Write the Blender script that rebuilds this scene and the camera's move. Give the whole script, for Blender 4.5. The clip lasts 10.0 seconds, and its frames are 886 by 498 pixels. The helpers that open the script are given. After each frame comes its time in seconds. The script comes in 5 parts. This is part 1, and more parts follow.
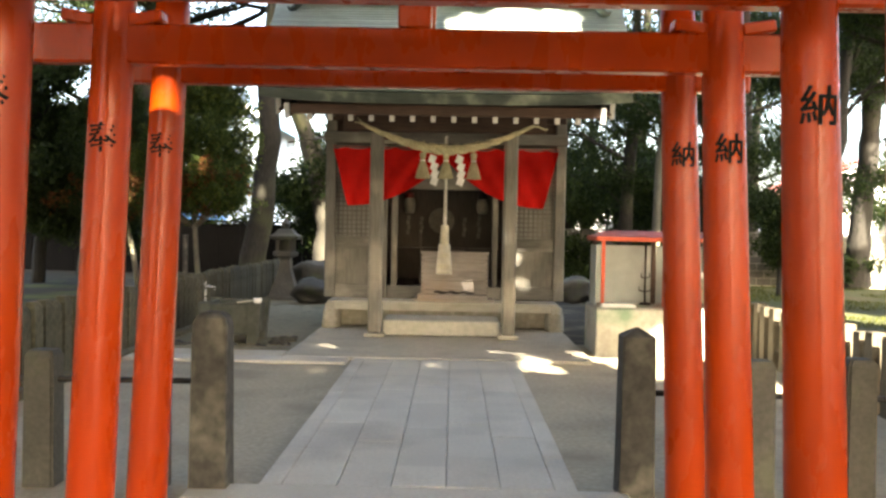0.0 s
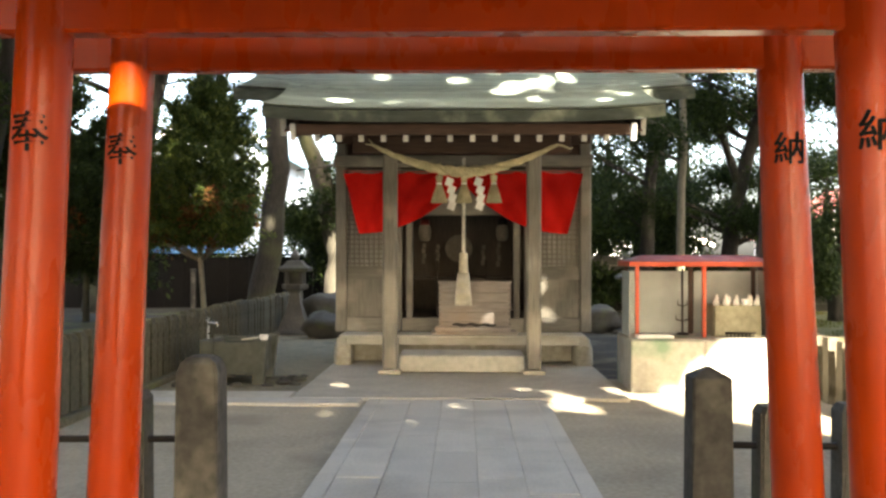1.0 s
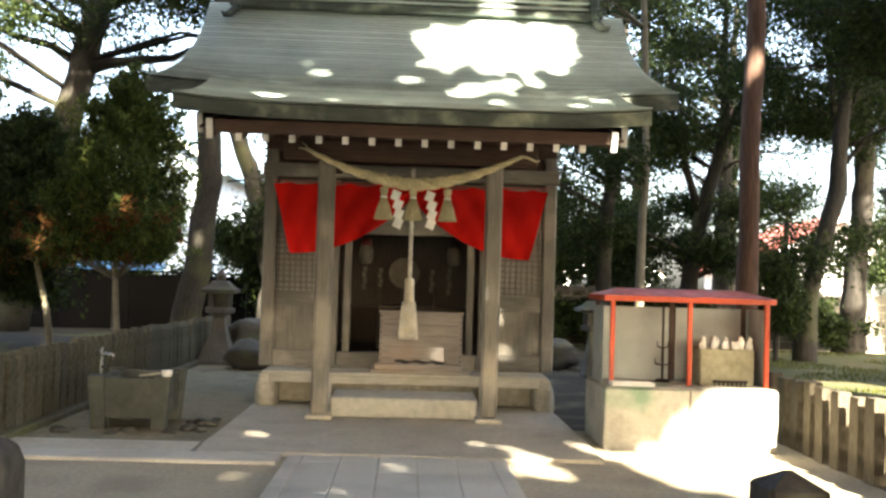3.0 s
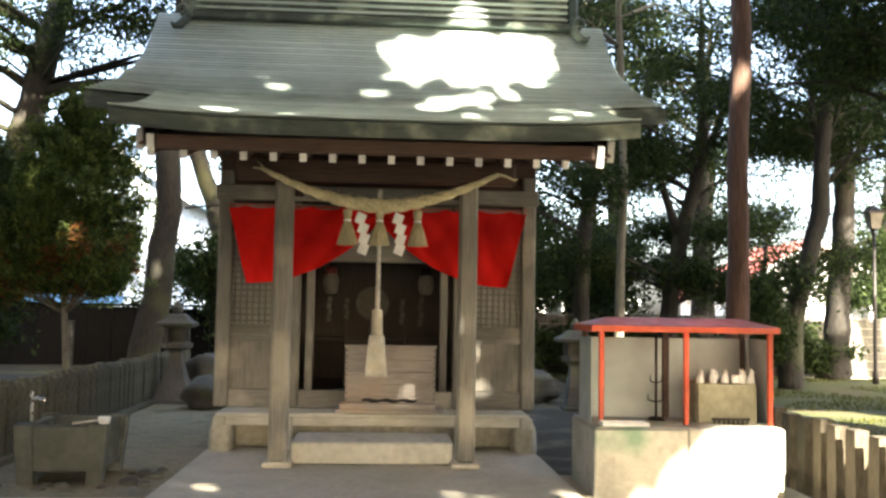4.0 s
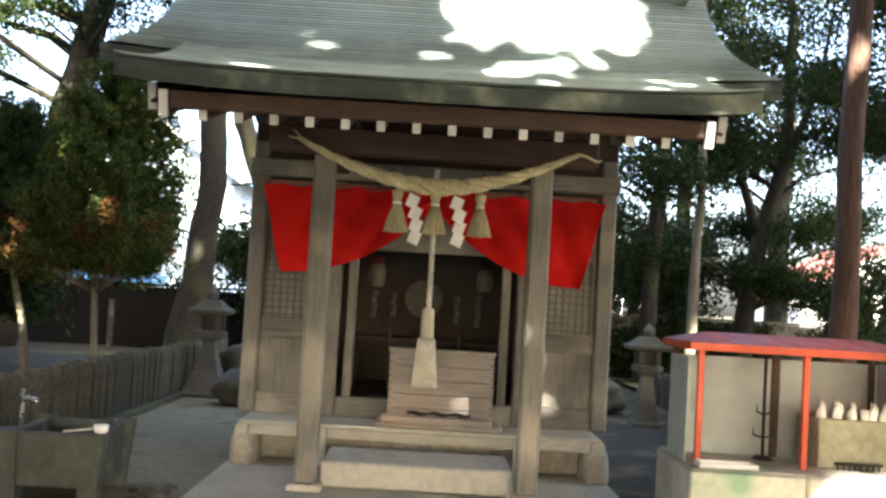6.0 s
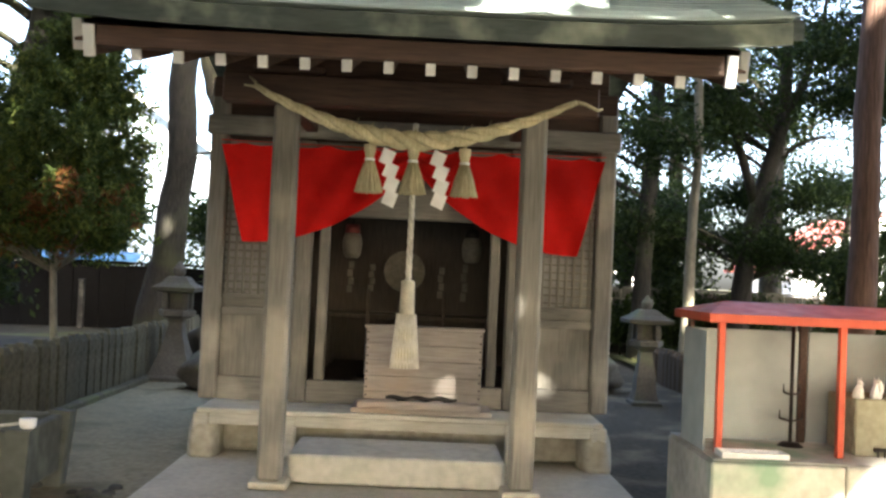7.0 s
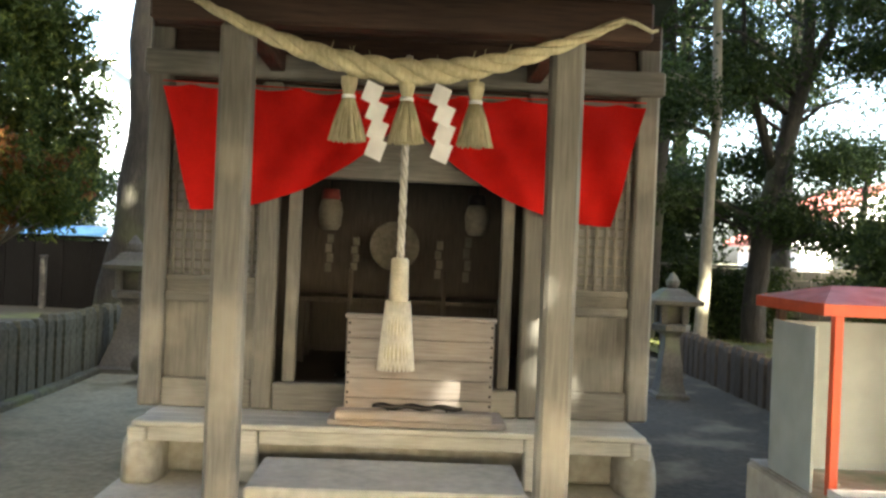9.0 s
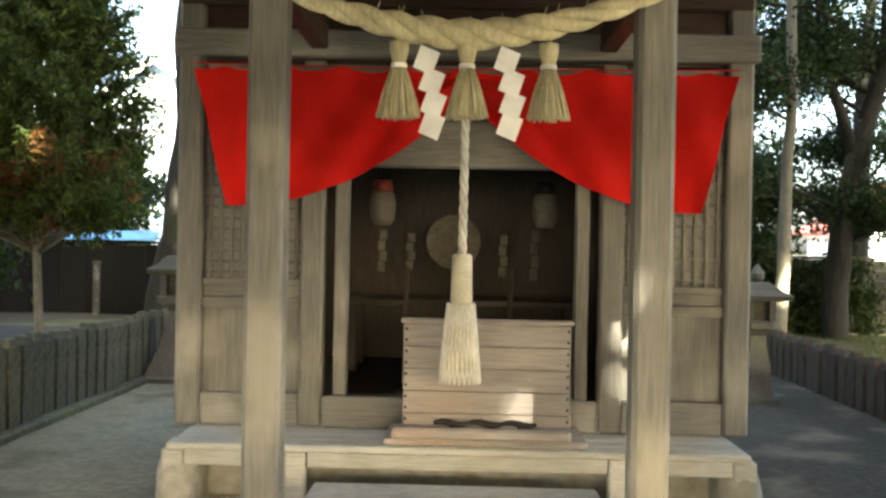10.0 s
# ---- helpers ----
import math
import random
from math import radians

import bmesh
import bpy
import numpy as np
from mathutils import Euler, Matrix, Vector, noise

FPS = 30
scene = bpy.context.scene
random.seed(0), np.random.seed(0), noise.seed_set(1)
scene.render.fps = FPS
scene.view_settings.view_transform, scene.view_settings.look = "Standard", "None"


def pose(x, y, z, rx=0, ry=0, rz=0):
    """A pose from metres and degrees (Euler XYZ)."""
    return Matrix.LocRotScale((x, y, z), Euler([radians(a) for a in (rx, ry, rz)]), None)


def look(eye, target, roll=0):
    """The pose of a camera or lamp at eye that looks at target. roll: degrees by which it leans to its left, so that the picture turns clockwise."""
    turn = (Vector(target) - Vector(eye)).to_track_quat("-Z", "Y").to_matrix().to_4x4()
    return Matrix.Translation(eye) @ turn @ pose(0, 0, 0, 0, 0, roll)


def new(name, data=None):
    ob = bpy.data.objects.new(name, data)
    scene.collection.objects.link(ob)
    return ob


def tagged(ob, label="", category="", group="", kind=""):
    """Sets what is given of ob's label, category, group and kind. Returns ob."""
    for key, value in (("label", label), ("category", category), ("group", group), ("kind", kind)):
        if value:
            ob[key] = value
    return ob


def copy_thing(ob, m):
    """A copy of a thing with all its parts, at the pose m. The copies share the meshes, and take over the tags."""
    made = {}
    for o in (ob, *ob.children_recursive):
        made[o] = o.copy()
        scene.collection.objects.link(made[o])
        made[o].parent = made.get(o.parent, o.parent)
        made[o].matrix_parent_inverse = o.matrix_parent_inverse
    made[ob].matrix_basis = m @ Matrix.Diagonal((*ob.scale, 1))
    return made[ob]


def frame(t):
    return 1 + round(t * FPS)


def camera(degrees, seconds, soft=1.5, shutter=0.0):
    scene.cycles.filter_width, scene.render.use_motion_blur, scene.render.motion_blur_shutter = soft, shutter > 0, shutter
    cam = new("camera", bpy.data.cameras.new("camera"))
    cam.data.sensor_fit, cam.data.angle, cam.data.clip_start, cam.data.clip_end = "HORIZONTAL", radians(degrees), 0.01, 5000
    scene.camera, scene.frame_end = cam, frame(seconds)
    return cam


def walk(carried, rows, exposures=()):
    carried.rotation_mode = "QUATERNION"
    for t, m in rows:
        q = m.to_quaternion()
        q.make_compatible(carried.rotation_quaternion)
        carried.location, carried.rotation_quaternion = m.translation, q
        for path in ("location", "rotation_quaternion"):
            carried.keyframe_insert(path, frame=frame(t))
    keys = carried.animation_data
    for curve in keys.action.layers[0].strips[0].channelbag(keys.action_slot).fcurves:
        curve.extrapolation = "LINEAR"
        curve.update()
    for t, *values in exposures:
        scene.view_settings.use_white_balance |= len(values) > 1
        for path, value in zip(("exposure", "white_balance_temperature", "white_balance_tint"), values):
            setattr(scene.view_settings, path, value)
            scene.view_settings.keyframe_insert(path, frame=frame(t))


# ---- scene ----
cam = camera(50.7, 10.0, soft=2.6)
PATH = [
    (0, (0.36, 0.356, 1.43), (0.338, 2.355, 1.382), 1.1),
    (0.5, (0.306, 0.744, 1.408), (0.312, 2.744, 1.413), 0.5),
    (1, (0.267, 1.157, 1.397), (0.219, 3.156, 1.414), 0.1),
    (1.5, (0.255, 1.557, 1.401), (0.301, 3.557, 1.396), 1.1),
    (2, (0.29, 1.945, 1.42), (0.232, 3.944, 1.457), 0.4),
    (2.5, (0.237, 2.31, 1.427), (0.245, 4.309, 1.474), 1.2),
    (2.7, (0.241, 2.472, 1.421), (0.288, 4.471, 1.475), 1.9),
    (3.8, (0.25, 3.36, 1.428), (0.365, 5.353, 1.553), 0.9),
    (4, (0.298, 3.531, 1.446), (0.423, 5.523, 1.578), 1.0),
    (4.5, (0.311, 3.897, 1.425), (0.362, 5.894, 1.505), 0.6),
    (5, (0.295, 4.27, 1.44), (0.436, 6.264, 1.491), 1.9),
    (5.5, (0.321, 4.623, 1.514), (0.339, 6.619, 1.645), 3.7),
    (5.7, (0.293, 4.695, 1.555), (0.286, 6.692, 1.666), 3.3),
    (6.8, (0.326, 5.576, 1.491), (0.412, 7.571, 1.59), 3.7),
    (7, (0.347, 5.743, 1.496), (0.388, 7.742, 1.553), 2.6),
    (7.5, (0.294, 6.135, 1.529), (0.357, 8.133, 1.589), 3.9),
    (8, (0.304, 6.44, 1.515), (0.396, 8.436, 1.58), 2.5),
    (8.5, (0.318, 6.851, 1.508), (0.268, 8.848, 1.594), 0.2),
    (9, (0.3, 7.282, 1.506), (0.369, 9.281, 1.508), 2.4),
    (9.5, (0.292, 7.647, 1.504), (0.283, 9.646, 1.481), 1.6),
    (10, (0.26, 7.977, 1.484), (0.211, 9.976, 1.479), 1.1),
]
EXPOSURES = [(0, 3.68, 7400, 9), (2.5, 3.55, 7350, 9), (4, 3.5, 7050, 9), (7.5, 3.78, 6550, 8), (8.5, 3.95, 6700, 6), (10, 4.08, 7000, 3)]
walk(cam, [(t, look(eye, target, roll)) for t, eye, target, roll in PATH], EXPOSURES)

# ---- light ----
SUN_WAY = Vector((0.30, -0.95, 0.60)).normalized()
world = bpy.data.worlds.new("world")
scene.world = world
world.use_nodes = True
wn = world.node_tree.nodes
sky = wn.new("ShaderNodeTexSky")
sky.sky_type, sky.sun_disc = "NISHITA", False
sky.sun_elevation = math.asin(SUN_WAY.z)
sky.sun_rotation = math.atan2(SUN_WAY.x, SUN_WAY.y)
sky.air_density, sky.dust_density, sky.ozone_density = 0.8, 5.5, 0.6
wn["Background"].inputs["Strength"].default_value = 0.15
world.node_tree.links.new(sky.outputs["Color"], wn["Background"].inputs["Color"])
sun_data = bpy.data.lights.new("sun", "SUN")
sun_data.energy, sun_data.angle, sun_data.color = 5.0, radians(0.55), (1.0, 0.93, 0.82)
sun = new("sun", sun_data)
sun.matrix_world = look(SUN_WAY * 60, (0, 0, 0))

CX = 0.22  # the shrine's middle line


# ---- materials ----
def mat(name, c1, c2, rough=0.75, fine=30.0, coarse=1.5, stretch=(1, 1, 1), bump=0.3, dist=0.01, metal=0.0, stain=None, amount=0.45, vary=0.1, spec=0.5, trans=0.0):
    """Two-scale noise between c1 and c2, with optional stains, relief and a little change from piece to piece."""
    m = bpy.data.materials.new(name)
    m.use_nodes = True
    n, l = m.node_tree.nodes, m.node_tree.links
    b = n["Principled BSDF"]
    b.inputs["Metallic"].default_value = metal
    b.inputs["Specular IOR Level"].default_value = spec
    tc, mp = n.new("ShaderNodeTexCoord"), n.new("ShaderNodeMapping")
    mp.inputs["Scale"].default_value = stretch
    l.new(tc.outputs["Object"], mp.inputs["Vector"])

    def noise_at(scale, detail, src):
        t = n.new("ShaderNodeTexNoise")
        t.inputs["Scale"].default_value, t.inputs["Detail"].default_value = scale, detail
        l.new(src, t.inputs["Vector"])
        return t.outputs["Fac"]

    def mixed(fac, a, c, kind="MIX"):
        x = n.new("ShaderNodeMix")
        x.data_type, x.blend_type = "RGBA", kind
        for sock, v in ((x.inputs[0], fac), (x.inputs[6], a), (x.inputs[7], c)):
            if isinstance(v, (int, float)):
                sock.default_value = v
            elif isinstance(v, tuple):
                sock.default_value = (*v, 1)
            else:
                l.new(v, sock)
        return x.outputs[2]

    def ramp(src, lo, hi, a=0.0, c=1.0):
        r = n.new("ShaderNodeMapRange")
        for i, v in enumerate((lo, hi, a, c)):
            r.inputs[i + 1].default_value = v
        l.new(src, r.inputs[0])
        return r.outputs[0]

    f = noise_at(fine, 6, mp.outputs["Vector"])
    g = noise_at(coarse, 4, tc.outputs["Object"])
    col = mixed(ramp(f, 0.3, 0.7), c1, c2)
    if stain:
        col = mixed(ramp(g, 0.52, 0.68, 0.0, amount * 1.6), col, stain)
    tone = n.new("ShaderNodeMath")
    tone.operation = "MULTIPLY"
    l.new(ramp(g, 0.3, 0.7, 0.74, 1.18), tone.inputs[0])
    info = n.new("ShaderNodeObjectInfo")
    l.new(ramp(info.outputs["Random"], 0, 1, 1 - vary, 1 + vary), tone.inputs[1])
    comb = n.new("ShaderNodeCombineColor")
    for i in range(3):
        l.new(tone.outputs[0], comb.inputs[i])
    col = mixed(1.0, col, comb.outputs[0], "MULTIPLY")
    l.new(col, b.inputs["Base Color"])
    l.new(ramp(f, 0.25, 0.75, max(0.05, rough - 0.12), min(1, rough + 0.1)), b.inputs["Roughness"])
    if bump:
        bp = n.new("ShaderNodeBump")
        bp.inputs["Strength"].default_value, bp.inputs["Distance"].default_value = bump, dist
        l.new(f, bp.inputs["Height"])
        l.new(bp.outputs[0], b.inputs["Normal"])
    if trans:
        tr, mx = n.new("ShaderNodeBsdfTranslucent"), n.new("ShaderNodeMixShader")
        l.new(col, tr.inputs["Color"])
        mx.inputs[0].default_value = trans
        l.new(b.outputs[0], mx.inputs[1])
        l.new(tr.outputs[0], mx.inputs[2])
        l.new(mx.outputs[0], n["Material Output"].inputs["Surface"])
    return m


def leafy(name, c1, c2, c3):
    """Leaves: each leaf its own tone, with light coming through."""
    m = bpy.data.materials.new(name)
    m.use_nodes = True
    n, l = m.node_tree.nodes, m.node_tree.links
    b = n["Principled BSDF"]
    geo, r = n.new("ShaderNodeNewGeometry"), n.new("ShaderNodeValToRGB")
    e = r.color_ramp.elements
    e[0].color, e[1].color = (*c1, 1), (*c3, 1)
    e[1].position = 1.0
    mid = e.new(0.6)
    mid.color = (*c2, 1)
    l.new(geo.outputs["Random Per Island"], r.inputs[0])
    l.new(r.outputs[0], b.inputs["Base Color"])
    b.inputs["Roughness"].default_value = 0.6
    b.inputs["Specular IOR Level"].default_value = 0.2
    tr, mx = n.new("ShaderNodeBsdfTranslucent"), n.new("ShaderNodeMixShader")
    l.new(r.outputs[0], tr.inputs["Color"])
    mx.inputs[0].default_value = 0.4
    l.new(b.outputs[0], mx.inputs[1])
    l.new(tr.outputs[0], mx.inputs[2])
    l.new(mx.outputs[0], n["Material Output"].inputs["Surface"])
    return m


UP, ACROSS, DEEP = (14, 14, 0.9), (0.9, 14, 14), (14, 0.9, 14)
WOODC = ((0.243, 0.232, 0.2), (0.16, 0.152, 0.13))
wood_up = mat("weathered_wood_upright", *WOODC, 0.8, 4.5, 1.7, UP, 0.35, 0.005, stain=(0.34, 0.31, 0.25), amount=0.4)
wood_ac = mat("weathered_wood_level", *WOODC, 0.8, 6, 1.4, ACROSS, 0.5, 0.006, stain=(0.40, 0.37, 0.31), amount=0.4)
wood_dp = mat("weathered_wood_lengthwise", *WOODC, 0.8, 6, 1.4, DEEP, 0.5, 0.006)
# Pale deck wood, lightened further in place of light bounced off the ground.
wood_pale = mat("pale_wood_lit_tone", (0.60, 0.59, 0.52), (0.43, 0.42, 0.36), 0.8, 6, 1.6, ACROSS, 0.5, 0.005, stain=(0.30, 0.27, 0.2), amount=0.5)
# Brown eave timber, its colour darkened further for the shade under the roof.
wood_dark_ac = mat("brown_shaded_eave_wood", (0.085, 0.045, 0.028), (0.045, 0.025, 0.017), 0.7, 6, 1.4, ACROSS, 0.4, 0.005)
wood_dark_dp = mat("brown_shaded_rafter_wood", (0.085, 0.045, 0.028), (0.045, 0.026, 0.018), 0.7, 6, 1.4, DEEP, 0.4, 0.005)
wood_box = mat("offering_box_wood", (0.41, 0.368, 0.33), (0.295, 0.26, 0.23), 0.72, 6, 1.8, ACROSS, 0.4, 0.004, stain=(0.30, 0.2, 0.12), amount=0.3)
# Room wood, red and paper: colours darkened to stand for the hall's dimness.
wood_room = mat("room_shade_wood", (0.085, 0.068, 0.05), (0.055, 0.044, 0.034), 0.6, 6, 1.4, UP, 0.3, 0.004)
dim_red = mat("shade_toned_red", (0.24, 0.04, 0.035), (0.17, 0.03, 0.026), 0.6, 20, 4, (1, 1, 1), 0.05, 0.001)
room_paper = mat("shade_toned_paper", (0.20, 0.185, 0.15), (0.15, 0.135, 0.11), 0.8, 30, 4, (1, 1, 1), 0.05, 0.001)
white_paint = mat("white_rafter_paint", (0.82, 0.82, 0.79), (0.72, 0.72, 0.69), 0.6, 20, 3, (1, 1, 1), 0.1, 0.002)
copper = mat("green_copper_sheet", (0.55, 0.645, 0.59), (0.41, 0.50, 0.455), 0.5, 14, 0.9, (0.5, 3, 3), 0.25, 0.004, metal=0.12, stain=(0.35, 0.44, 0.395), amount=0.5, vary=0.16)
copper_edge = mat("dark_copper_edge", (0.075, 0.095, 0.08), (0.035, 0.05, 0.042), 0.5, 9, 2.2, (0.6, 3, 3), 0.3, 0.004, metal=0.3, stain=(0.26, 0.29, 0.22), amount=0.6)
vermilion = mat("vermilion_paint", (0.47, 0.048, 0.003), (0.38, 0.034, 0.002), 0.3, 5, 1.2, (2, 2, 0.6), 0.12, 0.004, stain=(0.36, 0.034, 0.004), amount=0.35, vary=0.08, spec=0.28)
faded_red = mat("faded_red_paint", (0.60, 0.078, 0.024), (0.48, 0.056, 0.018), 0.45, 9, 2, (1, 1, 1), 0.15, 0.003, vary=0.06)
ink = mat("black_ink", (0.012, 0.011, 0.01), (0.02, 0.017, 0.015), 0.9, 20, 3, (1, 1, 1), 0.0, spec=0.1)
red_cloth = mat("red_cotton_cloth", (0.72, 0.018, 0.014), (0.62, 0.012, 0.011), 0.9, 160, 2, (1, 1, 1), 0.1, 0.001, spec=0.15, trans=0.12)
straw = mat("rice_straw", (0.64, 0.585, 0.38), (0.44, 0.395, 0.235), 0.85, 60, 6, (1, 1, 0.25), 0.6, 0.004)
straw_pale = mat("pale_grip_cloth", (0.62, 0.58, 0.45), (0.50, 0.46, 0.35), 0.85, 60, 6, (1, 1, 2), 0.3, 0.002)
hemp = mat("pale_hemp_cord", (0.74, 0.71, 0.62), (0.58, 0.55, 0.46), 0.85, 80, 6, (1, 1, 0.4), 0.6, 0.003)
paper = mat("white_paper", (0.97, 0.97, 0.96), (0.94, 0.94, 0.93), 0.8, 30, 4, (1, 1, 1), 0.05, 0.001, trans=0.04)
stone = mat("weathered_stone", (0.105, 0.10, 0.086), (0.07, 0.067, 0.058), 0.88, 40, 2.6, (1, 1, 1), 0.4, 0.005, stain=(0.10, 0.11, 0.07), amount=0.5)
post_stone = mat("mottled_post_stone", (0.055, 0.051, 0.044), (0.029, 0.028, 0.024), 0.9, 20, 3.4, (1, 1, 1), 0.5, 0.006, stain=(0.13, 0.125, 0.10), amount=0.55)
basin_stone = mat("grey_green_basin_stone", (0.08, 0.09, 0.078), (0.055, 0.063, 0.054), 0.88, 12, 2.4, (1, 1, 1), 0.3, 0.005, stain=(0.15, 0.16, 0.135), amount=0.5)
stone_dark = mat("dark_mossy_stone", (0.085, 0.08, 0.066), (0.055, 0.054, 0.044), 0.9, 40, 2.8, (1, 1, 1), 0.4, 0.005, stain=(0.075, 0.09, 0.045), amount=0.5)
plinth_mat = mat("pale_stained_concrete", (0.55, 0.53, 0.46), (0.42, 0.40, 0.34), 0.85, 16, 1.8, (1, 1, 1), 0.4, 0.005, stain=(0.17, 0.26, 0.18), amount=0.6)
foot_stone = mat("pale_footing_stone", (0.44, 0.42, 0.35), (0.30, 0.285, 0.23), 0.85, 14, 2.6, (1, 1, 1), 0.5, 0.006, stain=(0.22, 0.205, 0.14), amount=0.6)
slab_mat = mat("grey_paving_slab", (0.67, 0.64, 0.55), (0.57, 0.54, 0.46), 0.82, 45, 1.3, (1, 1, 1), 0.35, 0.003, stain=(0.44, 0.42, 0.36), amount=0.45, vary=0.07)
yard_mat = mat("trodden_grey_earth", (0.50, 0.445, 0.325), (0.37, 0.325, 0.232), 0.92, 26, 0.9, (1, 1, 1), 0.6, 0.01, stain=(0.24, 0.208, 0.15), amount=0.55)
# Dark earth by the hall, toned lighter on the west, where more light falls.
side_earth_mat = mat("dark_side_earth", (0.27, 0.24, 0.152), (0.185, 0.162, 0.10), 0.92, 18, 1.7, (1, 1, 1), 0.6, 0.012, stain=(0.115, 0.10, 0.055), amount=0.75)
# East copy of that earth, darkened in place of tree shade.
east_earth_mat = mat("shade_toned_east_earth", (0.055, 0.046, 0.026), (0.03, 0.025, 0.015), 0.95, 18, 1.5, (1, 1, 1), 0.8, 0.015, stain=(0.15, 0.128, 0.08), amount=0.5)
apron_mat = mat("pale_cement_apron", (0.64, 0.60, 0.49), (0.52, 0.485, 0.39), 0.88, 22, 1.2, (1, 1, 1), 0.4, 0.005, stain=(0.37, 0.345, 0.27), amount=0.5)
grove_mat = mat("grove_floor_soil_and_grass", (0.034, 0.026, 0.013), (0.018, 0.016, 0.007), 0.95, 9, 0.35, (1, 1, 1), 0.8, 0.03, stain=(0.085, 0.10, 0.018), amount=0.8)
fence_stone = mat("lichened_fence_stone", (0.105, 0.10, 0.066), (0.052, 0.051, 0.031), 0.9, 22, 2.5, (1, 1, 1), 0.7, 0.007, stain=(0.085, 0.095, 0.035), amount=0.5, vary=0.22)
fence_wood = mat("grey_fence_post_concrete", (0.15, 0.128, 0.088), (0.085, 0.07, 0.046), 0.9, 10, 2.0, (6, 6, 1), 0.6, 0.006, stain=(0.12, 0.11, 0.06), amount=0.5, vary=0.18)
fence_dark = mat("dark_brown_fence_post", (0.07, 0.05, 0.03), (0.038, 0.027, 0.017), 0.9, 10, 2.0, (6, 6, 1), 0.6, 0.006, stain=(0.09, 0.085, 0.04), amount=0.5, vary=0.18)
panel_mat = mat("grey_sheet_panel", (0.37, 0.42, 0.41), (0.30, 0.345, 0.335), 0.45, 5, 1.6, (1, 1, 1), 0.05, 0.002, vary=0.05)
tan_mat = mat("tan_concrete", (0.34, 0.32, 0.225), (0.25, 0.235, 0.16), 0.85, 22, 2.5, (1, 1, 1), 0.4, 0.005)
iron = mat("black_iron", (0.025, 0.024, 0.023), (0.045, 0.04, 0.036), 0.5, 30, 4, (1, 1, 1), 0.3, 0.002, metal=0.7)
steel = mat("bright_steel", (0.62, 0.63, 0.64), (0.5, 0.51, 0.52), 0.3, 20, 4, (1, 1, 1), 0.1, 0.001, metal=0.9)
bark = mat("grey_brown_bark", (0.03, 0.026, 0.019), (0.015, 0.013, 0.01), 0.92, 7, 0.9, (5, 5, 0.8), 1.0, 0.03, stain=(0.048, 0.05, 0.022), amount=0.5)
bark_red = mat("reddish_cedar_bark", (0.16, 0.09, 0.065), (0.08, 0.047, 0.034), 0.92, 7, 0.9, (7, 7, 0.6), 1.0, 0.025)
bark_mid = mat("mossy_grey_bark", (0.08, 0.072, 0.052), (0.042, 0.038, 0.028), 0.9, 8, 1.2, (4, 4, 1), 0.8, 0.02, stain=(0.10, 0.105, 0.05), amount=0.6)
bark_pale = mat("pale_smooth_bark", (0.21, 0.19, 0.14), (0.13, 0.115, 0.085), 0.9, 8, 1.2, (4, 4, 1), 0.6, 0.015, stain=(0.15, 0.15, 0.075), amount=0.5)
leaf_dark = leafy("dark_evergreen_leaves", (0.015, 0.028, 0.009), (0.028, 0.048, 0.013), (0.055, 0.08, 0.02))
leaf_green = leafy("fresh_conifer_leaves", (0.032, 0.053, 0.013), (0.068, 0.10, 0.022), (0.145, 0.17, 0.036))
lattice_paper = mat("grey_aged_window_paper", (0.31, 0.305, 0.29), (0.24, 0.236, 0.222), 0.85, 12, 3, (1, 1, 1), 0.05, 0.001)
step_mat = mat("bleached_step_concrete", (0.56, 0.55, 0.475), (0.42, 0.41, 0.35), 0.85, 14, 1.7, (1, 1, 1), 0.35, 0.005, stain=(0.33, 0.33, 0.26), amount=0.5)
leaf_rust = leafy("rusty_autumn_sprays", (0.08, 0.035, 0.012), (0.15, 0.062, 0.022), (0.22, 0.12, 0.03))
wall_black = mat("dark_board_wall", (0.009, 0.0085, 0.008), (0.006, 0.0055, 0.005), 0.85, 6, 0.8, UP, 0.3, 0.005, spec=0.08)
wall_block = mat("grey_block_wall", (0.15, 0.145, 0.12), (0.10, 0.098, 0.082), 0.9, 20, 0.8, (1, 1, 1), 0.3, 0.005, stain=(0.2, 0.2, 0.16), amount=0.5)
plaster = mat("white_house_plaster", (0.78, 0.79, 0.80), (0.70, 0.71, 0.72), 0.8, 20, 0.6, (1, 1, 1), 0.1, 0.003)
house_blue = mat("pale_blue_house_wall", (0.55, 0.66, 0.74), (0.48, 0.60, 0.68), 0.8, 20, 0.6, (1, 1, 1), 0.1, 0.003)
blue_sheet = mat("blue_plastic_sheet", (0.10, 0.28, 0.48), (0.07, 0.22, 0.40), 0.4, 6, 1.2, (1, 1, 1), 0.3, 0.01)
slate_blue = mat("blue_grey_roof_sheet", (0.16, 0.28, 0.38), (0.11, 0.21, 0.30), 0.45, 8, 1, (1, 1, 1), 0.1, 0.003)
red_roof = mat("red_tile_roof", (0.42, 0.11, 0.07), (0.32, 0.08, 0.05), 0.6, 10, 1, (1, 1, 1), 0.3, 0.01)
dark_glass = mat("dark_window_glass", (0.03, 0.035, 0.04), (0.025, 0.03, 0.035), 0.12, 4, 1, (1, 1, 1), 0.0)


# ---- shaping ----
def thing(name, label, category, base, group="", kind=""):
    """An Empty at the base of a thing; its parts hang under it."""
    e = new(name)
    e.empty_display_size = 0.1
    e.location = base
    e["at"] = base
    return tagged(e, label, category, group, kind)


def part(name, bm, material, parent=None, label="", smooth=False, kind=""):
    """Link a bmesh as one mesh object, at world coordinates, under a thing or a part."""
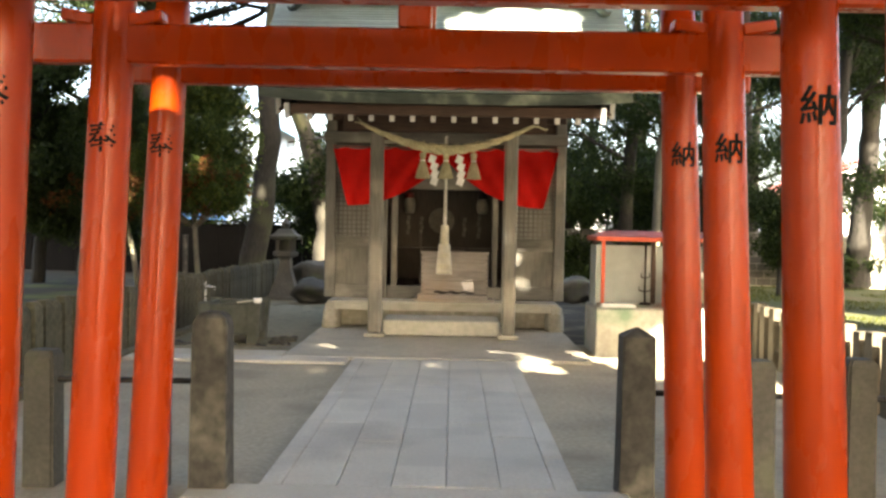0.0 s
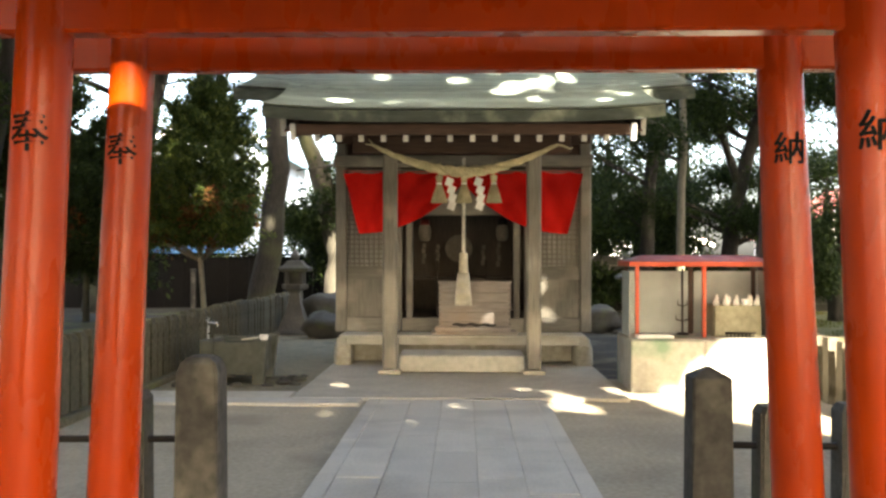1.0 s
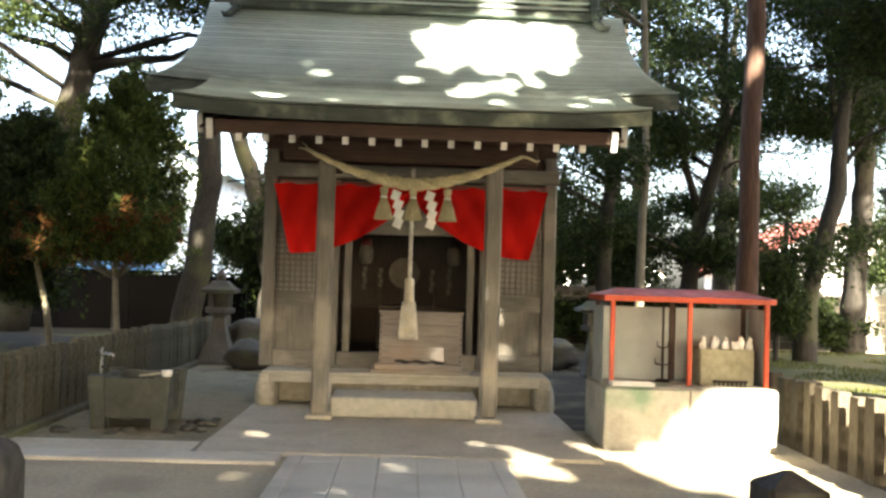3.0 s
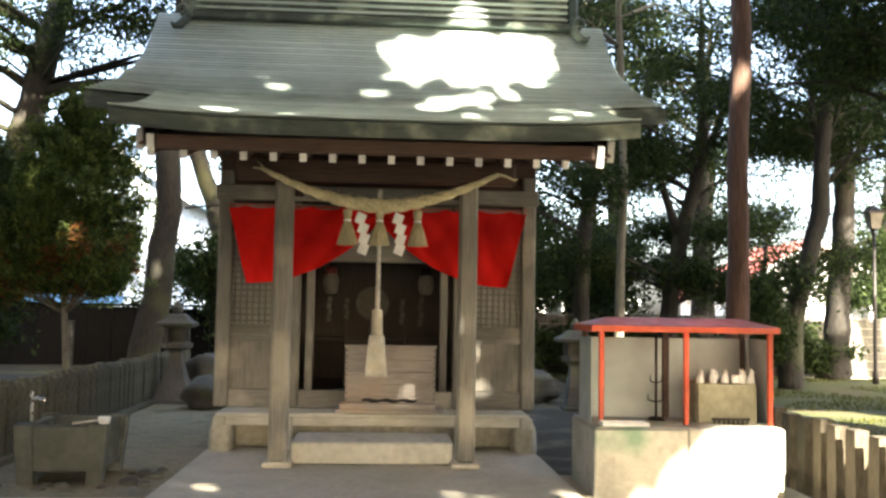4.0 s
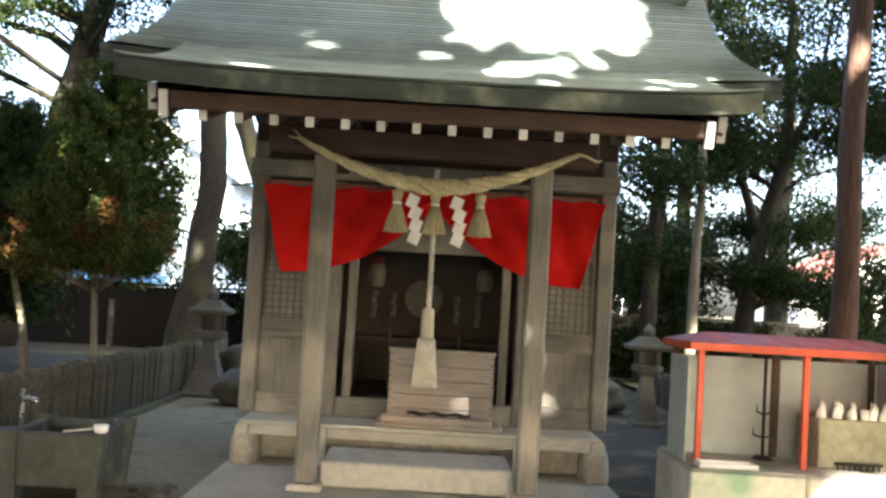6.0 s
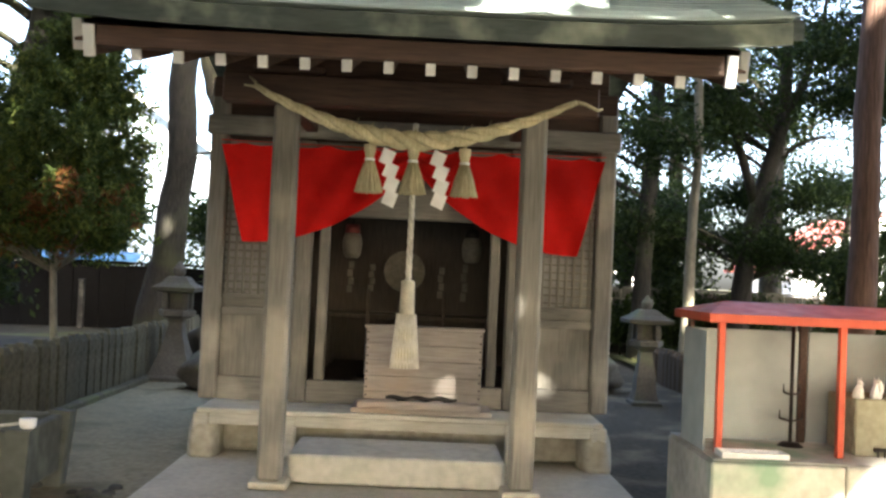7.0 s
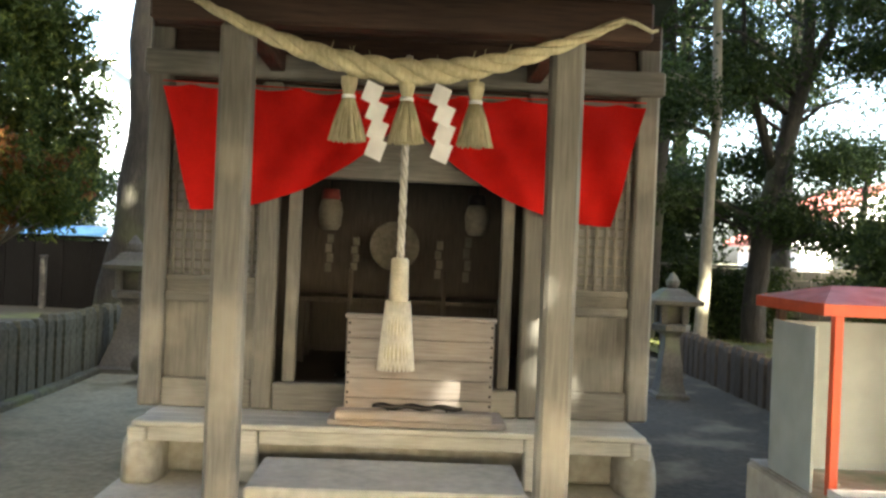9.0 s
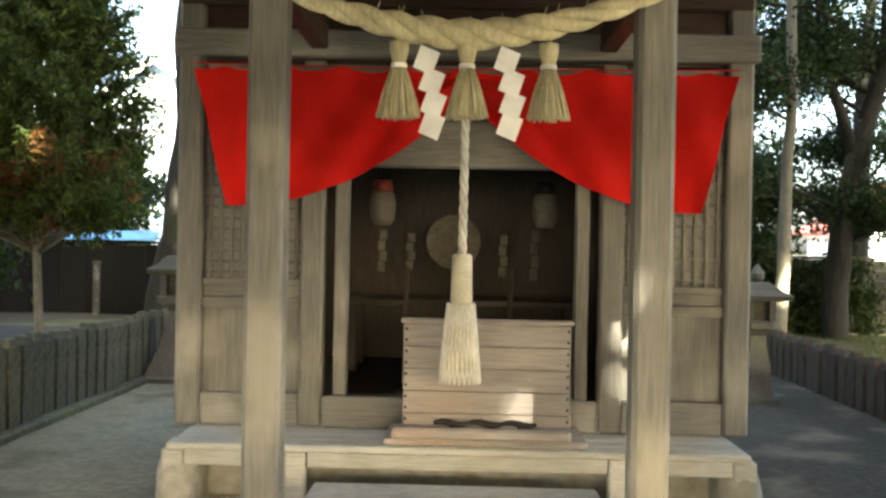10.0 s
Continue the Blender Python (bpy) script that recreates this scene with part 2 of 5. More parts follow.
    bmesh.ops.recalc_face_normals(bm, faces=bm.faces)
    me = bpy.data.meshes.new(name)
    bm.to_mesh(me)
    bm.free()
    return linked(name, me, material, parent, label, smooth, kind)


def linked(name, me, material, parent=None, label="", smooth=False, kind="", place=None):
    if not me.materials:
        me.materials.append(material)
    if smooth:
        me.shade_smooth()
    ob = new(name, me)
    if parent:
        ob.parent = parent
        top = parent
        while top.parent:
            top = top.parent
        if parent.parent is None and "at" in parent:
            ob.matrix_parent_inverse = Matrix.Translation(-Vector(parent["at"]))
    if place is not None:
        ob.matrix_basis = place
    return tagged(ob, label, kind=kind)


def block(bm, x0, x1, y0, y1, z0, z1, b=0.006, m=None):
    """A box with bevelled edges."""
    lo, hi = (min(x0, x1), min(y0, y1), min(z0, z1)), (max(x0, x1), max(y0, y1), max(z0, z1))
    b = min(b, 0.45 * min(h - q for h, q in zip(hi, lo)))
    v = {}
    for i in (0, 1):
        for j in (0, 1):
            for k in (0, 1):
                c = (i, j, k)
                for a in range(3):
                    p = [(hi if c[q] else lo)[q] - (0 if q == a else (b if c[q] else -b)) for q in range(3)]
                    v[c, a] = bm.verts.new(m @ Vector(p) if m else p)
    for a in range(3):
        u, w = (a + 1) % 3, (a + 2) % 3
        for s in (0, 1):
            q = []
            for du, dw in ((0, 0), (1, 0), (1, 1), (0, 1)):
                c = [0, 0, 0]
                c[a], c[u], c[w] = s, du, dw
                q.append(v[tuple(c), a])
            bm.faces.new(q)
        for su in (0, 1):
            for sw in (0, 1):
                c0, c1 = [0, 0, 0], [0, 0, 0]
                c0[u] = c1[u] = su
                c0[w] = c1[w] = sw
                c1[a] = 1
                c0, c1 = tuple(c0), tuple(c1)
                bm.faces.new((v[c0, u], v[c1, u], v[c1, w], v[c0, w]))
    for i in (0, 1):
        for j in (0, 1):
            for k in (0, 1):
                bm.faces.new([v[(i, j, k), a] for a in range(3)])
    return bm


def box(name, x0, x1, y0, y1, z0, z1, material, parent=None, label="", b=0.006, kind="", m=None):
    return part(name, block(bmesh.new(), x0, x1, y0, y1, z0, z1, b, m), material, parent, label, kind=kind)


def tube(bm, pts, radii, seg=12, flat=(1, 1), turn=0.0):
    """A round bar through pts; radii one a point."""
    pts = [Vector(p) for p in pts]
    rings, side = [], None
    for i, p in enumerate(pts):
        d = (pts[min(i + 1, len(pts) - 1)] - pts[max(i - 1, 0)]).normalized()
        if side is None:
            side = d.orthogonal().normalized() if abs(d.z) < 0.9 else Vector((1, 0, 0))
        side = (side - d * side.dot(d)).normalized()
        up = d.cross(side)
        r = radii[i] if isinstance(radii, (list, tuple)) else radii
        ring = []
        for k in range(seg):
            a = 2 * math.pi * k / seg + turn
            ring.append(bm.verts.new(p + side * (math.cos(a) * r * flat[0]) + up * (math.sin(a) * r * flat[1])))
        rings.append(ring)
    for r0, r1 in zip(rings, rings[1:]):
        for k in range(seg):
            bm.faces.new((r0[k], r0[(k + 1) % seg], r1[(k + 1) % seg], r1[k]))
    bm.faces.new(rings[0][::-1])
    bm.faces.new(rings[-1])
    return bm


def bar(name, pts, radii, material, parent=None, label="", seg=12, smooth=True, flat=(1, 1), turn=0.0):
    return part(name, tube(bmesh.new(), pts, radii, seg, flat, turn), material, parent, label, smooth)


def frustum(bm, cx, cy, rows, turn=0.0, seg=4):
    """Rings (z, half width) stacked round one axis; with 4 sides they are square."""
    k = math.sqrt(2) if seg == 4 else 1
    return tube(bm, [(cx, cy, z) for z, _ in rows], [h * k for _, h in rows], seg, turn=turn + (math.pi / 4 if seg == 4 else 0))


def sheet(bm, grid):
    """Faces over a grid of points."""
    v = [[bm.verts.new(p) for p in row] for row in grid]
    for a, c in zip(v, v[1:]):
        for i in range(len(a) - 1):
            bm.faces.new((a[i], a[i + 1], c[i + 1], c[i]))
    return v


def thick(bm, grid, t):
    """A sheet with thickness t downwards (z)."""
    top = sheet(bm, grid)
    low = sheet(bm, [[Vector(p) - Vector((0, 0, t)) for p in row] for row in grid])
    for a, c in ((top[0], low[0]), (top[-1], low[-1]), ([r[0] for r in top], [r[0] for r in low]), ([r[-1] for r in top], [r[-1] for r in low])):
        for i in range(len(a) - 1):
            bm.faces.new((a[i], a[i + 1], c[i + 1], c[i]))
    return bm


def smooth_step(x):
    x = min(1, max(0, x))
    return x * x * (3 - 2 * x)


# ---- ground ----
def flat_sheet(name, xs, ys, z, material, label, category, rough=0.0, kind="structure"):
    bm = bmesh.new()
    sheet(bm, [[(x, y, z + rough * noise.noise((x * 1.3, y * 1.3, 0))) for x in xs] for y in ys])
    return tagged(part(name, bm, material, None, label, True), label, category, kind=kind)


far_x = [-900, -200, -60, *[-24 + 1.5 * i for i in range(33)], 60, 200, 900]
far_y = [-900, -200, -60, *[-20 + 1.5 * i for i in range(50)], 90, 250, 900]
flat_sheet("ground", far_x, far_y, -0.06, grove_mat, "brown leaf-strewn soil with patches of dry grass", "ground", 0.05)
yard_x, yard_y = [-3.25 + 0.2 * i for i in range(36)], [-6 + 0.25 * i for i in range(110)]
flat_sheet("yard", yard_x, yard_y, 0.0, yard_mat, "trodden grey earth yard round the shrine", "ground", 0.012)
flat_sheet("yard_west", [-3.05 + 0.18 * i for i in range(10)], [10.73 + 0.3 * i for i in range(55)], 0.008, side_earth_mat, "dark earth beside the shrine", "ground", 0.01)
flat_sheet("yard_east", [1.88 + 0.18 * i for i in range(13)], [11.87 + 0.3 * i for i in range(50)], 0.008, east_earth_mat, "earth behind the stand, darkened for tree shade", "ground", 0.01)

# ---- paved path and apron ----
path = thing("paved_path", "path of grey stone slabs leading to the shrine", "path", (CX, 7.6, 0), kind="structure")
box("bedding", -0.67, 1.06, 5.36, 10.2, -0.05, 0.008, apron_mat, path)
threshold = box("threshold_slab", -1.02, 1.32, 5.06, 5.352, -0.05, 0.026, slab_mat, path, "wide slab across the start of the path", b=0.012)

apron = thing("cement_apron", "pale cement apron with worn edges in front of the shrine", "pavement", (CX, 12, 0), kind="structure")
bm = bmesh.new()
thick(bm, [[(x + 0.02 * noise.noise((y * 2, i, 3)), y, 0.032) for i, x in enumerate((-1.42, -0.9, -0.3, CX, 0.74, 1.34, 1.86))] for y in [10.22 + 0.45 * k for k in range(14)]], 0.12)
part("apron_slab", bm, apron_mat, apron)
box("cross_strip", -3.08, -0.72, 9.86, 10.21, -0.05, 0.03, slab_mat, apron, "long pale kerb slab", b=0.012)
box("basin_pad", -3.06, -1.46, 10.25, 10.72, -0.05, 0.018, apron_mat, apron, b=0.01)


# ---- votive gates ----
def kanji_mesh(text, size, r):
    """A painted character bent round a pillar of radius r that faces -y."""
    cu = bpy.data.curves.new("ink_text", "FONT")
    cu.body, cu.size, cu.align_x, cu.align_y = text, size, "CENTER", "CENTER"
    cu.offset = 0.0
    ob = new("ink_text", cu)
    me = bpy.data.meshes.new_from_object(ob.evaluated_get(bpy.context.evaluated_depsgraph_get()))
    bpy.data.objects.remove(ob)
    bpy.data.curves.remove(cu)
    bm = bmesh.new()
    bm.from_mesh(me)
    bpy.data.meshes.remove(me)
    # brushed thick: the strokes are laid four times, each a little aside
    strokes = bm
    bm = bmesh.new()
    for i, (dx, dz) in enumerate(((-0.002, 0), (0.002, 0), (0, -0.0015), (0, 0.0015))):
        new_v = {}
        rr = r + 0.0005 * i
        for v in strokes.verts:
            a = (v.co.x + dx) / r
            new_v[v] = bm.verts.new((math.sin(a) * rr, -math.cos(a) * rr, v.co.y + dz))
        for f in strokes.faces:
            bm.faces.new([new_v[v] for v in f.verts])
    strokes.free()
    return bm


def torii(y):
    t = thing("torii_gate", "vermilion lacquered wooden votive gate over the path", "gate", (CX, y, 0), "row of votive gates")
    for s, word in ((-1, "奉"), (1, "納")):
        rows = [(CX + 0.008 + s * (1.092 - 0.042 * z), y, z) for z in (0.0, 0.3, 0.8, 1.3, 1.8, 2.2, 2.38)]
        pillar = bar("pillar", rows, [0.081, 0.080, 0.077, 0.073, 0.069, 0.067, 0.066], vermilion, t, seg=28)
        base = [(CX + 0.008 + s * 1.092, y, -0.05), (CX + 0.008 + s * 1.087, y, 0.16), (CX + 0.008 + s * 1.085, y, 0.19)]
        bar("pillar_foot", base, [0.100, 0.096, 0.086], stone_dark, t, "dark stone sleeve", 24)
        k = kanji_mesh(word, 0.104, 0.0712)
        for v in k.verts:
            v.co += Vector((CX + 0.008 + s * 1.0206, y, 1.70))
        part("inscription", k, ink, pillar, "black painted character")
        for q in (-1, 1):
            x = CX + 0.008 + s * 1.004 + q * 0.112
            w = bmesh.new()
            block(w, x - 0.055, x + 0.055, y - 0.04, y + 0.04, 2.085, 2.125, 0.006, Matrix.Translation((x, y, 2.1)) @ Matrix.Rotation(-q * 0.16, 4, "Y") @ Matrix.Translation((-x, -y, -2.1)))
            part("wedge", w, vermilion, t)
    box("tie_beam", CX - 1.29, CX + 1.29, y - 0.036, y + 0.036, 1.955, 2.085, vermilion, t, b=0.008)
    box("strut", CX - 0.055, CX + 0.055, y - 0.03, y + 0.03, 2.086, 2.375, vermilion, t)
    for name, half, w, z0, h, lift in (("lower_lintel", 1.48, 0.062, 2.376, 0.10, 0.05), ("top_lintel", 1.62, 0.085, 2.478, 0.11, 0.09)):
        bm = bmesh.new()
        xs = [CX + half * (i / 10 - 1) for i in range(21)]
        rows = []
        for x in xs:
            up = z0 + lift * abs((x - CX) / half) ** 3
            rows.append([(x, y - w, up), (x, y + w, up), (x, y + w, up + h), (x, y, up + h + (0.03 if name == "top_lintel" else 0)), (x, y - w, up + h), (x, y - w, up)])
        v = sheet(bm, rows)
        bm.faces.new([q for q in v[0][:5]])
        bm.faces.new([q for q in v[-1][:5]])
        bmesh.ops.remove_doubles(bm, verts=bm.verts, dist=1e-5)
        part(name, bm, vermilion, t)
    return t


gate = torii(2.14)
for y, lift in ((2.72, 0.035), (3.46, -0.008), (4.07, 0.02)):
    copy_thing(gate, Matrix.Translation((CX, y, lift)))


# ---- stone posts with a rail ----
def stone_post(x, y, h, w, cap, label, material):
    p = thing("stone_post", label, "post", (x, y, 0), "stone posts by the path")
    bm = bmesh.new()
    if cap == "round":
        frustum(bm, x, y, [(-0.05, w + 0.01), (0.2, w + 0.004), (h - 0.07, w), (h - 0.03, w * 0.86), (h - 0.005, w * 0.55), (h, w * 0.3)])
    elif cap == "hip":
        frustum(bm, x, y, [(-0.05, w + 0.008), (0.2, w + 0.003), (h - 0.05, w), (h - 0.045, w * 0.98), (h, w * 0.12)])
    else:
        frustum(bm, x, y, [(-0.05, w + 0.006), (h - 0.03, w), (h, w * 0.8)])
    bmesh.ops.bevel(bm, geom=[e for e in bm.edges if abs((e.verts[0].co - e.verts[1].co).normalized().z) > 0.8], offset=0.012, segments=2, affect="EDGES")
    part("shaft", bm, material, p)
    return p


stone_post(-0.915, 5.33, 0.955, 0.092, "round", "grey weathered stone post with a rounded worn top", post_stone)
stone_post(1.363, 5.41, 0.905, 0.088, "hip", "grey mossy stone post with a hipped top", post_stone)
for x, h in ((-1.24, 0.79), (-1.83, 0.73), (-2.45, 0.72)):
    stone_post(x, 5.35, h, 0.078, "flat", "dark low stone post joined by an iron rail", stone_dark)
# The middle post takes the paler stone to show it sunlit.
for x, h in ((1.66, 0.73), (2.02, 0.74), (2.56, 0.76)):
    stone_post(x, 5.42, h, 0.078, "flat", "low stone post joined by an iron rail", stone_dark if x < 1.9 or x > 2.3 else stone)
rail = thing("iron_rail", "thin dark iron rail between the stone posts", "rail", (-1.9, 5.35, 0.57))
bar("rail_bar", [(-3.0, 5.35, 0.565), (-0.96, 5.35, 0.575)], 0.016, iron, rail)
rail2 = thing("iron_rail", "thin dark iron rail between the stone posts", "rail", (2.2, 5.42, 0.53))
bar("rail_bar", [(1.4, 5.42, 0.55), (3.3, 5.42, 0.54)], 0.016, iron, rail2)


# ---- shrine: footing, step, deck ----
shrine = thing("shrine_hall", "small weathered wooden shrine hall with a green copper roof", "shrine", (CX, 14, 0.05))
BX = 0.235  # middle of the hall
def boulder(cx, cy, hx, hy, h, seed, power=3.2):
    """A dressed stone with well rounded shoulders, standing on the apron."""
    bm = bmesh.new()
    bmesh.ops.create_icosphere(bm, subdivisions=4, radius=1)
    for v in bm.verts:
        d = v.co.normalized()
        k = sum(abs(c) ** power for c in d) ** (-1 / power)
        k *= 1 + 0.05 * noise.noise(d * 2.3 + Vector((seed, 0, 0)))
        v.co = Vector((cx + d.x * k * hx, cy + d.y * k * hy, max(0.03, 0.02 + h * (0.30 + 0.70 * d.z * k))))
    return bm


for s in (-1, 1):
    part("footing_stone", boulder(BX + s * 1.525, 13.2, 0.125, 0.27, 0.33, 3 + s), foot_stone, shrine, "pale rounded footing stone", True)
    box("footing_side", BX + s * 1.52, BX + s * 1.68, 13.52, 15.7, 0.04, 0.33, foot_stone, shrine, "pale footing wall along the side", 0.03)
box("footing_front", BX - 1.49, BX + 1.49, 13.22, 13.5, 0.045, 0.30, foot_stone, shrine, "recessed pale footing wall", 0.02)
box("entrance_step", -0.515, 0.965, 12.14, 12.86, 0.045, 0.24, step_mat, shrine, "worn pale step between the posts", 0.014)
for i in range(4):
    y0 = 12.93 + 0.155 * i
    box("deck_board", BX - 1.56 + 0.01 * (i % 2), BX + 1.55, y0, y0 + 0.151, 0.376, 0.412, wood_pale, shrine, b=0.008)
for x0, x1 in ((-1.235, -0.70), (-0.575, 1.04), (1.165, 1.70)):
    box("edge_beam", x0, x1, 12.965, 13.05, 0.285, 0.374, wood_pale, shrine, "pale deck edge", 0.008)
for x in (-1.30, -0.637, 1.102, 1.765):
    box("deck_leg", x - 0.058, x + 0.058, 12.955, 13.07, 0.052, 0.374, wood_pale, shrine, "pale deck leg", 0.012)

# porch posts with their footings and head beam
for x in (-0.612, 1.062):
    box("porch_post", x - 0.082, x + 0.082, 11.97, 12.134, 0.085, 2.60, wood_up, shrine, b=0.022)
    box("post_base", x - 0.13, x + 0.13, 11.93, 12.17, 0.04, 0.086, apron_mat, shrine, b=0.012)
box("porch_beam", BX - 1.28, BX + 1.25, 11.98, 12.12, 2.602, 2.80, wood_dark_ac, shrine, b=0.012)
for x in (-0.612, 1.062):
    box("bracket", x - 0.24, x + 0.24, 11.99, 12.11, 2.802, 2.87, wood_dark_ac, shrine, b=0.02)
    box("tie_to_hall", x - 0.05, x + 0.05, 12.14, 13.4, 2.62, 2.76, wood_dark_dp, shrine, b=0.01)

# hall posts and walls
HY = 13.43
for s in (-1, 1):
    for y in (HY, 15.5):
        box("corner_post", BX + s * 1.605 - 0.073, BX + s * 1.605 + 0.073, y, y + 0.146, 0.412, 3.05, wood_up, shrine, b=0.016)
    box("inner_post", BX + s * 0.875 - 0.068, BX + s * 0.875 + 0.068, HY, HY + 0.13, 0.412, 2.56, wood_up, shrine, b=0.014)
    box("door_jamb", BX + s * 0.705 - 0.04, BX + s * 0.705 + 0.04, HY + 0.02, HY + 0.11, 0.60, 1.945, wood_up, shrine, b=0.008)
    # side bay: sill, rails, plain board and lattice window
    a, c = sorted((BX + s * 0.947, BX + s * 1.528))
    box("bay_sill", a, c, HY + 0.015, HY + 0.12, 0.413, 0.60, wood_ac, shrine, b=0.008)
    box("bay_board", a, c, HY + 0.07, HY + 0.09, 0.601, 1.10, wood_up, shrine, b=0.002)
    box("bay_rail", a, c, HY + 0.03, HY + 0.1, 1.101, 1.165, wood_ac, shrine, b=0.006)
    box("bay_panel", a, c, HY + 0.07, HY + 0.09, 1.166, 1.23, wood_ac, shrine, b=0.002)
    box("bay_rail", a, c, HY + 0.035, HY + 0.1, 1.231, 1.275, wood_ac, shrine, b=0.006)
    lat = box("lattice_back", a, c, HY + 0.085, HY + 0.1, 1.276, 2.55, lattice_paper, shrine, "closed lattice window backed with grey paper", 0.002)
    n = 9
    for i in range(n):
        x = a + (c - a) * (i + 0.5) / n
        box("lattice_bar", x - 0.0095, x + 0.0095, HY + 0.05, HY + 0.084, 1.276, 2.2, wood_up, lat, b=0.003)
    for i in range(14):
        z = 1.31 + 0.064 * i
        box("lattice_bar", a, c, HY + 0.058, HY + 0.080, z - 0.009, z + 0.009, wood_ac, lat, b=0.003)
    # side and rear walls
    x = BX + s * 1.60
    box("side_wall", x - 0.02, x + 0.02, HY + 0.15, 15.5, 0.40, 3.3, wood_dp, shrine, b=0.003)
    for i in range(3):
        z = (0.62, 1.13, 2.60)[i]
        box("side_rail", x + s * 0.021, x + s * 0.055, HY + 0.15, 15.5, z - 0.05, z + 0.05, wood_dp, shrine, b=0.006)
box("door_sill", BX - 0.80, BX + 0.80, HY - 0.02, HY + 0.12, 0.413, 0.598, wood_ac, shrine, "worn raised door sill", 0.012)
box("door_lintel", BX - 0.80, BX + 0.80, HY + 0.015, HY + 0.12, 1.946, 2.22, wood_ac, shrine, b=0.01)
box("over_door_board", BX - 0.80, BX + 0.80, HY + 0.06, HY + 0.09, 2.221, 2.55, wood_ac, shrine, b=0.002)
box("head_rail", BX - 1.70, BX + 1.70, HY - 0.045, HY + 0.06, 2.575, 2.735, wood_ac, shrine, "long pale head rail across the front", 0.012)
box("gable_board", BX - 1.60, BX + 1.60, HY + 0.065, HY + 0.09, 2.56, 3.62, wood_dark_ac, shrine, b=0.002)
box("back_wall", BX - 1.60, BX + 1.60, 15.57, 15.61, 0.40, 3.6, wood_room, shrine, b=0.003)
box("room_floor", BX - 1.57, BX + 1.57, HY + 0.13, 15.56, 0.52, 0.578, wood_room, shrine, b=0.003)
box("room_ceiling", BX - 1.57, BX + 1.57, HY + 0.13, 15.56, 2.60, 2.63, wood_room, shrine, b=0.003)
box("wall_plate", BX - 1.67, BX + 1.67, HY - 0.01, HY + 0.15, 2.88, 3.05, wood_dark_ac, shrine, b=0.012)


# ---- shrine roof ----
def roof_z(y):
    """Height of the hollow front slope; behind the ridge it falls again."""
    if y > 13.72:
        return roof_z(13.72) - 0.62 * (y - 13.72) - 0.02 * (y - 13.72) ** 2
    k = max(0.0, (y - 10.8) / 2.92)
    return 2.925 + 0.60 * k + 1.12 * k ** 3


def roof_half(y):
    """Half width of the main roof, drawn in above its flared eave ends."""
    k = (y - 12.33) / 1.39
    if y > 13.72:
        return 2.44 - 0.22 * (y - 13.72)
    k = min(1, max(0, k))
    return 2.44 + 0.32 * (1 - k) ** 2.6


def lifted(x, half, z, amount):
    return z + amount * abs((x - BX) / half) ** 4


P_HALF = 2.085
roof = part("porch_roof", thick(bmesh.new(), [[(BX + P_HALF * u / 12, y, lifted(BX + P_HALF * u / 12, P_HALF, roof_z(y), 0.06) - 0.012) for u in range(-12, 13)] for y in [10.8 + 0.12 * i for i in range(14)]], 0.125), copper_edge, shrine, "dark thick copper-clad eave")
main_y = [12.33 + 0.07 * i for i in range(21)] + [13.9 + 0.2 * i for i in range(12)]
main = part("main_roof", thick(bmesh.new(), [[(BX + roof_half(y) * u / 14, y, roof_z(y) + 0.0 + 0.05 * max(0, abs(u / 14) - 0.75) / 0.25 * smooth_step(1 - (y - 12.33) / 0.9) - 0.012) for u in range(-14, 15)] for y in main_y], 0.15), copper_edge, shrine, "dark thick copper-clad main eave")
# copper strips, one lapping over the next
y, n = 10.79, 0
while y < 13.68:
    step = 0.056 / math.sqrt(1 + ((roof_z(y + 0.05) - roof_z(y)) / 0.05) ** 2)
    for low in (True, False):
        if low and y > 12.37 or not low and y < 12.33:
            continue
        half = P_HALF + 0.004 if low else roof_half(y) + 0.003
        grid = []
        for yy, up in ((y, 0.021), (y + step * 1.25, 0.0)):
            row = []
            for u in range(-14, 15):
                x = BX + half * u / 14
                end = lifted(x, P_HALF, roof_z(yy), 0.06) if low else roof_z(yy) + 0.05 * max(0, abs(u / 14) - 0.75) / 0.25 * smooth_step(1 - (yy - 12.33) / 0.9)
                row.append((x, yy, end + up + (0.004 if not low else 0.0) + 0.0015 * noise.noise((x * 2.2, n * 0.7, 1))))
            grid.append(row)
        part("copper_strip", thick(bmesh.new(), grid, 0.009), copper, roof if low else main)
    y += step
    n += 1
box("ridge_base", BX - 2.06, BX + 2.06, 13.53, 13.94, 4.55, 4.63, copper_edge, shrine, b=0.015)
box("ridge_box", BX - 2.02, BX + 2.02, 13.60, 13.87, 4.63, 4.93, copper_edge, shrine, b=0.01)
for z in (4.68, 4.755, 4.83, 4.905):
    box("ridge_course", BX - 2.04, BX + 2.04, 13.572, 13.898, z - 0.014, z + 0.014, copper, shrine, "lapped copper course of the ridge", b=0.006)
box("ridge_cap", BX - 2.12, BX + 2.12, 13.52, 13.95, 4.94, 5.03, copper_edge, shrine, b=0.02)
for s in (-1, 1):
    x0 = BX + s * 2.09
    end = box("ridge_end", x0 - 0.045, x0 + 0.045, 13.50, 13.97, 4.52, 5.06, copper_edge, shrine, "greenish copper ridge end plate", 0.03)
    curl = [(x0 + s * (0.05 + 0.055 * math.cos(a) * (1 - a / 9)), 13.50, 4.60 + 0.075 * math.sin(a) * (1 - a / 9)) for a in [0.45 * i for i in range(14)]]
    bar("curl", curl, 0.026, copper_edge, end, seg=8)
